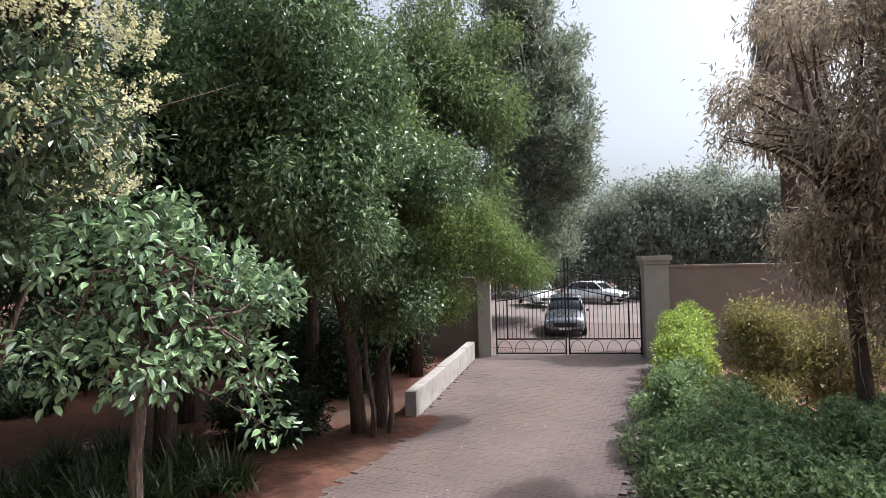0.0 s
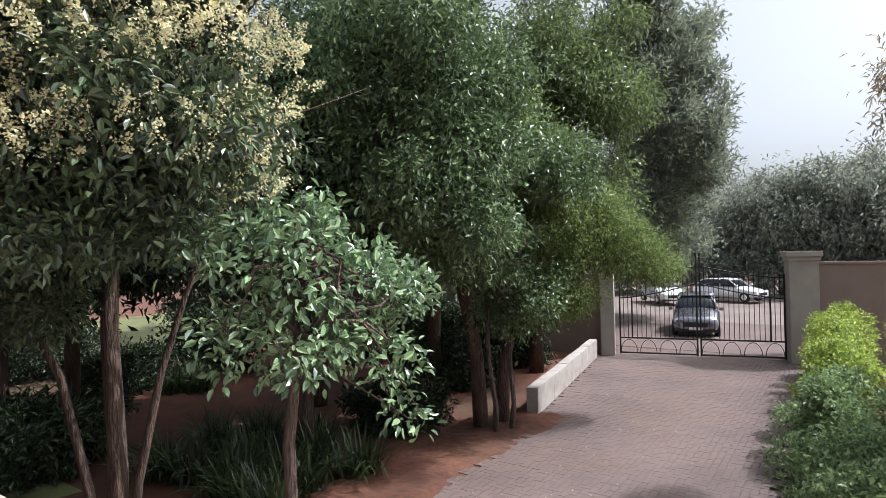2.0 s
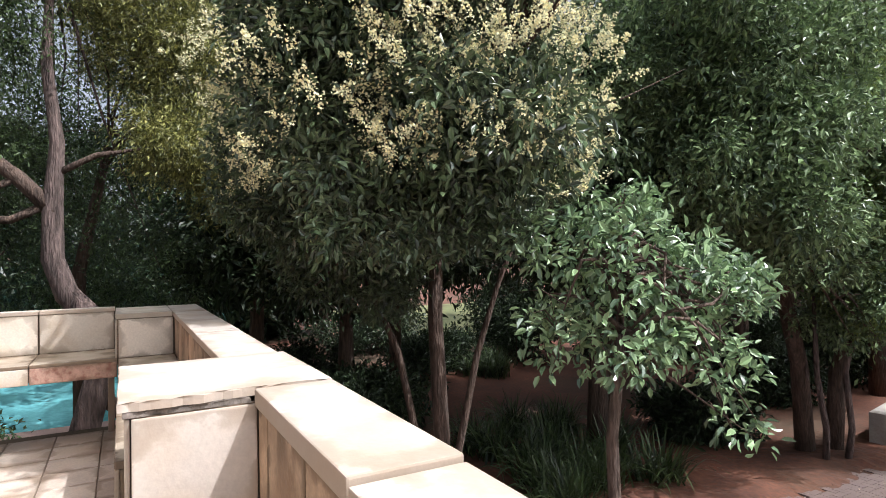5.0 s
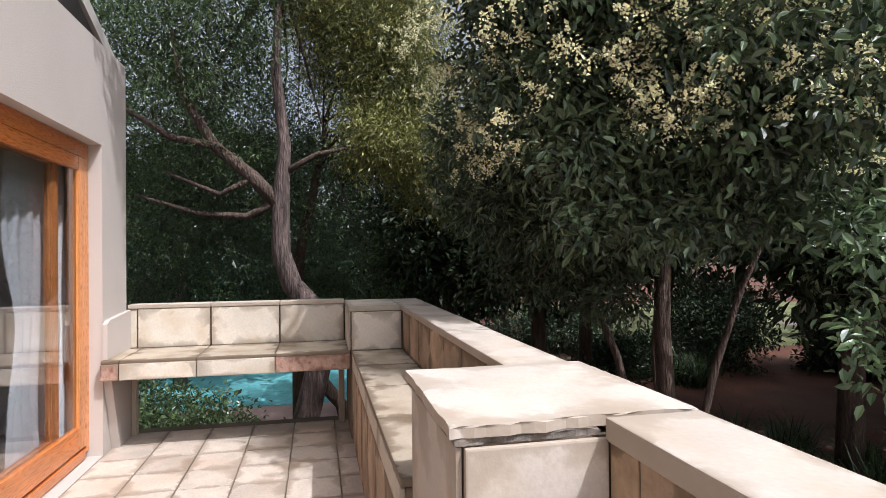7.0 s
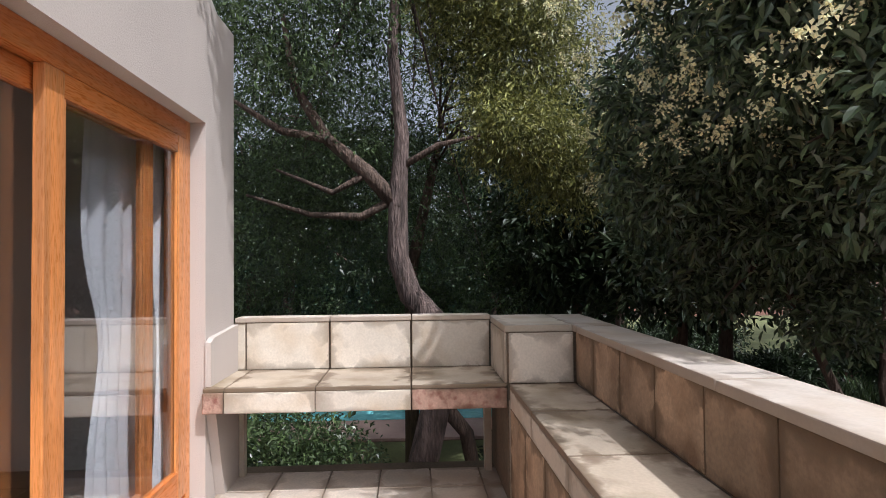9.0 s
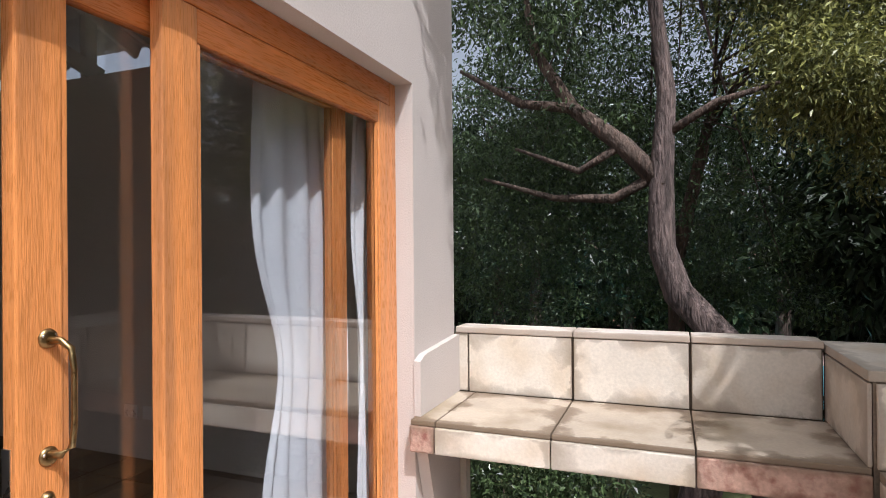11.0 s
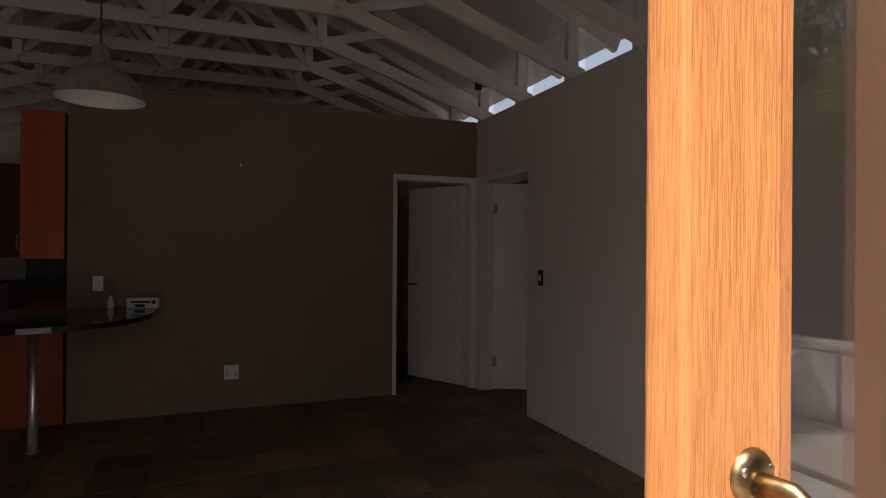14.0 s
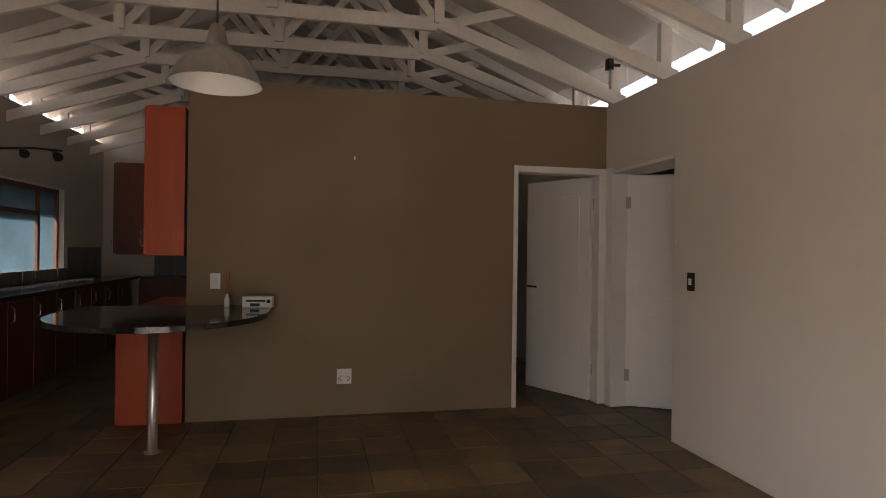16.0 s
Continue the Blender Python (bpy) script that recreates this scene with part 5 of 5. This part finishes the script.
def shrub(name, label, at, lobes, count, mat, length=0.07, width=0.035, clump=0.09, droop=0.0, seed=0, cat="shrub", fill=0.6):
    ob = thing(name, label, cat, at)
    r = random.Random(seed)
    for k in range(5):
        l = lobes[k % len(lobes)]
        e = Vector((l[0] - at[0] + r.gauss(0, l[3] * 0.4), l[1] - at[1] + r.gauss(0, l[4] * 0.4), l[2] - at[2]))
        s = Vector((e.x * 0.8, e.y * 0.8, -0.05))
        b = bmesh.new()
        part("stem", tube(b, [s, s.lerp(e, 0.5), e], [0.025, 0.018, 0.006], 6), BARK, ob)
    crown(ob, [(l[0] - at[0], l[1] - at[1], l[2] - at[2], *l[3:]) for l in lobes], count, mat, length, width, clump, droop, seed, fill, floor=0.03, name="foliage")
    return ob


shrub("hedge", "clipped bright green hedge along the driveway", (0.05, 15.5, GZ), [(0.05, 13 + k * 0.95, -1.2, 0.62, 0.75, 0.98) for k in range(7)], 42000, LEAF_HEDGE, 0.08, 0.045, 0.07, seed=91, cat="hedge", fill=0.75)
shrub("shrub", "spreading green shrub at the drive edge", (0.6, 9.6, GZ), [(-0.05, 10.9, -1.45, 0.65, 1.2, 0.85), (0.7, 9.4, -1.5, 1.1, 1.3, 0.8), (0.1, 8.2, -1.6, 0.8, 1.2, 0.7), (1.9, 8.4, -1.4, 1.3, 1.4, 0.9), (1.2, 6.8, -1.5, 1.3, 1.2, 0.8), (2.6, 7.0, -1.3, 1.2, 1.2, 0.9)], 60000, LEAF_HEDGE2, 0.085, 0.042, 0.08, seed=92)
shrub("hedge", "hedge behind the parked cars, haze painted into its leaves", (-8.0, 47.5, GZ), [(-20 + k * 2.6, 47.5, -0.6, 1.7, 1.2, 2.0) for k in range(11)], 16000, LEAF_HAZE, 0.3, 0.12, 0.2, seed=94, cat="hedge")
shrub("shrub", "dull olive shrub before the boundary wall", (1.5, 12.0, GZ), [(1.45, 12.0, -0.6, 0.75, 0.8, 1.3), (2.5, 12.6, -0.9, 1.0, 0.9, 1.0), (1.2, 11.2, -1.4, 0.7, 0.7, 0.6)], 26000, LEAF_OLIVE, 0.09, 0.03, 0.1, seed=93)

# west side
wt_tree = tree("leaning_tree", "leaning tree with grey flaking bark beyond the balcony", (-8.6, 0.9, GZ),
     [(-8.7, -1.0, GZ - 0.1), (-8.8, -0.82, -1.0), (-8.82, -0.62, -0.2), (-8.9, -0.5, 0.45), (-9.0, -0.95, 0.95), (-9.0, -1.1, 1.4), (-9.0, -1.1, 2.1), (-9.0, -1.04, 2.9), (-9.0, -1.15, 3.9), (-9.0, -1.1, 5.0)],
     [0.22, 0.18, 0.17, 0.165, 0.145, 0.125, 0.115, 0.085, 0.065, 0.045],
     [(-9.8, -2.2, 4.6, 2.2, 2.4, 1.5), (-11.0, -2.0, 2.6, 1.8, 2.4, 1.3), (-8.8, -2.4, 4.0, 1.5, 1.3, 0.9), (-11.8, -3.6, 1.3, 1.8, 2.2, 1.2), (-12.0, -0.6, 1.2, 1.6, 1.8, 1.2), (-12.5, -2.0, 4.0, 2.0, 3.0, 2.0)],
     76000, LEAF_LEAN, PALEBARK, length=0.075, width=0.03, clump=0.17, droop=0.5, per=70, seed=101, r0=0.028, per_lobe=2, inner=0.2)
off = Vector((-8.6, 0.9, GZ))
for pts, rad in (([(-9.0, -1.08, 2.0), (-9.0, -1.45, 2.42), (-9.05, -1.95, 2.85), (-9.1, -2.35, 3.5), (-9.1, -2.5, 4.4)], [0.11, 0.09, 0.072, 0.055, 0.03]),
                 ([(-8.85, -0.62, -0.3), (-8.88, -0.3, -0.7), (-8.95, -0.2, -1.2), (-9.0, 0.1, GZ - 0.05)], [0.1, 0.09, 0.085, 0.1]),
                 ([(-9.0, -1.95, 2.84), (-9.05, -2.5, 2.95), (-9.1, -3.2, 3.4)], [0.06, 0.045, 0.02]),
                 ([(-9.0, -1.15, 2.1), (-9.1, -1.55, 1.9), (-9.3, -2.2, 1.95), (-9.3, -3.0, 2.2)], [0.06, 0.05, 0.035, 0.015]),
                 ([(-9.0, -1.5, 2.4), (-9.1, -1.9, 2.2), (-9.2, -2.6, 2.5)], [0.05, 0.035, 0.015]),
                 ([(-9.0, -1.05, 2.5), (-8.9, -0.6, 2.75), (-8.8, -0.1, 2.85)], [0.05, 0.035, 0.015])):
    b = bmesh.new()
    tube(b, [Vector(p) - off for p in pts], rad, 8, 0.15, 3)
    # Bark darker than on the trunk stands in for limbs against the light.
    part("main_limb", b, BARK, wt_tree)
tree("yellow_green_tree", "yellow-green fine-leaved tree beyond the balcony corner", (-11.5, -0.95, GZ),
     [(-11.5, -0.95, GZ - 0.1), (-11.4, -0.95, 1.2), (-10.8, -0.5, 3.2)], [0.12, 0.1, 0.06],
     [(-9.7, 0.5, 3.9, 1.2, 1.1, 1.4), (-9.1, 0.3, 3.0, 0.7, 0.7, 0.6), (-9.8, 1.2, 2.7, 0.8, 0.8, 0.8), (-9.9, 0.0, 5.2, 1.6, 1.4, 1.0)],
     46000, LEAF_YELLOW, length=0.075, width=0.025, clump=0.15, droop=0.6, seed=111, r0=0.022, per=50, per_lobe=2)
shrub("shrub", "dark evergreen shrub below the balcony", (-9.3, -2.4, GZ), [(-9.3, -2.6, -1.2, 0.9, 1.0, 0.9), (-8.6, -1.9, -0.9, 0.6, 0.7, 0.6), (-10.2, -3.6, -1.2, 1.1, 1.0, 1.0)], 8000, LEAF_LEAN, 0.08, 0.036, 0.12, seed=121)
k = 0
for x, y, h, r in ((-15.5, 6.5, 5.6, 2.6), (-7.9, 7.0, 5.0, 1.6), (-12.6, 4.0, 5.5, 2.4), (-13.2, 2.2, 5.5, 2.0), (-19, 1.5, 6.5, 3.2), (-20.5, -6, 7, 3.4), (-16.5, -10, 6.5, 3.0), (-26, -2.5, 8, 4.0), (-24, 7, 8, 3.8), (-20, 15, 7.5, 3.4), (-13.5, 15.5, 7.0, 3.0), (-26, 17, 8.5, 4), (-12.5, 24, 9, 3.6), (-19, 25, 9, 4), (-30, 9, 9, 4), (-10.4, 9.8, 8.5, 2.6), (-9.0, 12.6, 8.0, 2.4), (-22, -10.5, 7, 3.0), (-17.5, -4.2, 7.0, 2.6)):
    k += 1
    tree("woodland_tree", "evergreen garden tree, canopy shade painted into its leaves", (x, y, GZ), [(x, y, GZ - 0.1), (x + 0.1, y, -0.4), (x, y + 0.1, h * 0.35)], [0.2, 0.16, 0.1],
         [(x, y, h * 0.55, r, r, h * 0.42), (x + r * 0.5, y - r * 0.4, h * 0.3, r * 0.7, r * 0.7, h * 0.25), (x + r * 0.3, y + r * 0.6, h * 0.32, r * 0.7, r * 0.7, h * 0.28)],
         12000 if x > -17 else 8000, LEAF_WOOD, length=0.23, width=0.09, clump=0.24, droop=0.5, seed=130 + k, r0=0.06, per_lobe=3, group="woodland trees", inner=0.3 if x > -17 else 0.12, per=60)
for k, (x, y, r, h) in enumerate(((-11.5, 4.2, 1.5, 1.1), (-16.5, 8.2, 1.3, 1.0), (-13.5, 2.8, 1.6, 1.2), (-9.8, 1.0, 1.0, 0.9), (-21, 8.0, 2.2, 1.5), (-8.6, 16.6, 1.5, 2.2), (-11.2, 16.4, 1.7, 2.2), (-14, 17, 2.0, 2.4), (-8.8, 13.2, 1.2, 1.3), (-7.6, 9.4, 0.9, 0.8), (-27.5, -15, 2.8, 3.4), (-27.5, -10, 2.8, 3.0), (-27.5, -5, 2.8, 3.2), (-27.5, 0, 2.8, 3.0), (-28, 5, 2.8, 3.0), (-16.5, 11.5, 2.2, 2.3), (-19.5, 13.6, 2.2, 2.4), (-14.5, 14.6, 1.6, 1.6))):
    shrub("shrub", "low shrub under the trees, leaf colour darkened as shade", (x, y, GZ), [(x, y, GZ + h * 0.5, r, r, h * 0.7)], 7000, LEAF_WOOD, 0.16 if x > -25 else 0.45, 0.065 if x > -25 else 0.2, 0.14 if x > -25 else 0.3, seed=170 + k)


def strap_plant(at, n, length, seed):
    ob = thing("strap_leaf_plant", "clump of arching strap-leaved plants in the red earth", "plant", at, "strap-leaved plants")
    r = random.Random(seed)
    v, q = [], []
    for k in range(n):
        a, ln, w = r.uniform(0, 6.283), length * r.uniform(0.6, 1.2), r.uniform(0.012, 0.022)
        x0, y0 = r.gauss(0, 0.16), r.gauss(0, 0.16)
        reach = r.uniform(0.3, 0.9)
        i = len(v)
        for f in range(6):
            u = f / 5
            x, y, z = x0 + math.cos(a) * ln * reach * u, y0 + math.sin(a) * ln * reach * u, ln * (1.25 * u - reach * 1.1 * u * u)
            ww = w * (1 - u) ** 0.5
            v += [(x - math.sin(a) * ww, y + math.cos(a) * ww, z), (x + math.sin(a) * ww, y - math.cos(a) * ww, z + 0.006)]
        q += [(i + 2 * f, i + 2 * f + 1, i + 2 * f + 3, i + 2 * f + 2) for f in range(5)]
    o = new("foliage", raw_mesh("foliage", v, q, LEAF_LEAN))
    o.parent = ob
    tagged(o, kind="stuff")


for k, (x, y) in enumerate(((-15.0, 9.6), (-14.4, 9.2), (-15.6, 9.9), (-8.6, 6.5), (-8.0, 6.1), (-9.1, 7.1), (-7.4, 6.9), (-9.6, 6.4), (-8.2, 7.6), (-6.6, 5.9), (-14.9, 8.8), (-6.9, 5.2), (-7.5, 5.3), (-6.2, 4.9), (-7.9, 5.7), (-7.2, 6.1), (-8.7, 5.4), (-6.4, 6.9), (-9.3, 5.2))):
    strap_plant((x, y, GZ), 150, 0.85, 200 + k)


# soil and litter that spill over the edge of the drive
nx, ny = 40, 120
v, q = [], []
for j in range(ny + 1):
    for i in range(nx + 1):
        x, y = -6.6 + 3.2 * i / nx, 1.5 + 10.2 * j / ny
        h = min(0.09, 0.09 * (-4.72 - x) / 0.5) + 0.07 * noise.noise(Vector((x * 1.3, y * 0.9, 1.0))) + 0.025 * noise.noise(Vector((x * 6, y * 6, 4.0)))
        v.append((x, y, GZ + h - (0.1 if i in (0, nx) or j in (0, ny) else 0)))
for j in range(ny):
    for i in range(nx):
        a = j * (nx + 1) + i
        q.append((a, a + 1, a + nx + 2, a + nx + 1))
tagged(new("soil_verge", raw_mesh("soil_verge", v, q, SOIL)), "crumbly red soil verge spilling onto the drive", kind="structure")
rng = np.random.default_rng(77)
p = np.stack((rng.normal(-4.2, 1.1, 700), rng.uniform(6, 19, 700), np.full(700, GZ + 0.045)), 1)
p = p[(p[:, 0] > -5.1) & (p[:, 0] < -0.9)]
v, q = leaves(p, rng.normal(size=p.shape) * np.array((1, 1, 0.05)), 0.05, 0.025, 0.0, 0.1, seed=78, flat=True)
tagged(new("leaf_litter", raw_mesh("leaf_litter", v, q, THATCH)), "scattered dry leaves on the driveway", "leaf litter", kind="stuff")

# ---- floor tiles and pavers ----
def tile_grid(name, parent, mat, x0, y0, x1, y1, z, size, gap, thick, seed, near=None):
    """Square tiles as objects that share a few meshes."""
    r = random.Random(seed)
    kinds = []
    for k in range(4):
        b = boxes((0, 0, -thick, size - gap, size - gap, 0))
        bmesh.ops.bevel(b, geom=[e for e in b.edges if all(v.co.z > -0.001 for v in e.verts)], offset=0.003, segments=1, affect="EDGES")
        kinds.append(mesh_of(name, b, mat))
    y = y0
    while y < y1 - size * 0.5:
        x = x0
        while x < x1 - size * 0.5:
            ob = new(name, r.choice(kinds))
            ob.parent = parent
            ob.matrix_basis = pose(x, y, z + r.uniform(-0.001, 0.001), r.uniform(-0.15, 0.15), r.uniform(-0.15, 0.15), 0)
            x += size
        y += size


deck = thing("balcony_floor", "weathered terracotta floor tiles of the balcony", "floor tiles")
deck["kind"] = "structure"
tile_grid("floor_tile", deck, FLOORT, -5.98, -2.155, 2.45, 0.0, BZ, 0.336, 0.007, 0.016, 7)
slate = thing("room_floor", "mottled brown slate floor tiles of the room", "floor tiles")
slate["kind"] = "structure"
tile_grid("slate_tile", slate, SLATE, RX + 0.01, BY + 0.0, EX - 0.4, -2.45, 0.0, 0.31, 0.004, 0.012, 9)
tile_grid("slate_tile", slate, SLATE, RX + 0.01, -9.0, EX - 0.4, BY - 0.16, 0.0, 0.61, 0.004, 0.012, 10)

paving = thing("paving", "herringbone brick pavers of the driveway", "paving")
paving["kind"] = "structure"
L, W = 0.22, 0.11
pk = []
for k in range(3):
    b = boxes((0.001, 0.001, 0, L - 0.001, W - 0.001, 0.03))
    bmesh.ops.bevel(b, geom=[e for e in b.edges if all(v.co.z > 0.02 for v in e.verts)], offset=0.003, segments=1, affect="EDGES")
    pk.append(mesh_of("brick", b, PAVER))
r = random.Random(3)
cells = []
for j in range(-90, 190):
    for i in range(-60, 60):
        for turn, ox, oy in ((0, 0, 0), (90, W, W)):
            x, y = -5.15 + (i * 4 + j % 4) * W + ox, 4.6 + j * W + oy
            if (-5.12 if y < 11.3 else -5.5 - 0.176 * (y - 11.45)) < x < -0.8 and 4.6 < y < 21.2:
                cells.append((x, y, turn))
near = [c for c in cells if 8.6 < c[1] < 10.2 and -4.6 < c[0] < -1.2][:300]
chosen = set(near)
for x, y, turn in near:
    ob = new("brick", r.choice(pk))
    ob.parent = paving
    ob.matrix_basis = pose(x, y, GZ + 0.008 + r.uniform(-0.002, 0.002), r.uniform(-0.4, 0.4), r.uniform(-0.4, 0.4), turn)
base_v = [(0.001, 0.001, 0), (L - 0.001, 0.001, 0), (L - 0.001, W - 0.001, 0), (0.001, W - 0.001, 0), (0.003, 0.003, 0.03), (L - 0.003, 0.003, 0.03), (L - 0.003, W - 0.003, 0.03), (0.003, W - 0.003, 0.03)]
vv, qq = [], []
for c in cells:
    if c in chosen:
        continue
    x, y, turn = c
    m = pose(x, y, GZ + 0.008 + r.uniform(-0.002, 0.002), r.uniform(-0.4, 0.4), r.uniform(-0.4, 0.4), turn)
    i = len(vv)
    vv += [tuple(m @ Vector(p)) for p in base_v]
    qq += [(i + 4, i + 5, i + 6, i + 7), (i, i + 1, i + 5, i + 4), (i + 1, i + 2, i + 6, i + 5), (i + 2, i + 3, i + 7, i + 6), (i + 3, i, i + 4, i + 7)]
ob = new("brick_field", raw_mesh("brick_field", vv, qq, PAVER))
ob.parent = paving
tagged(ob, kind="stuff")
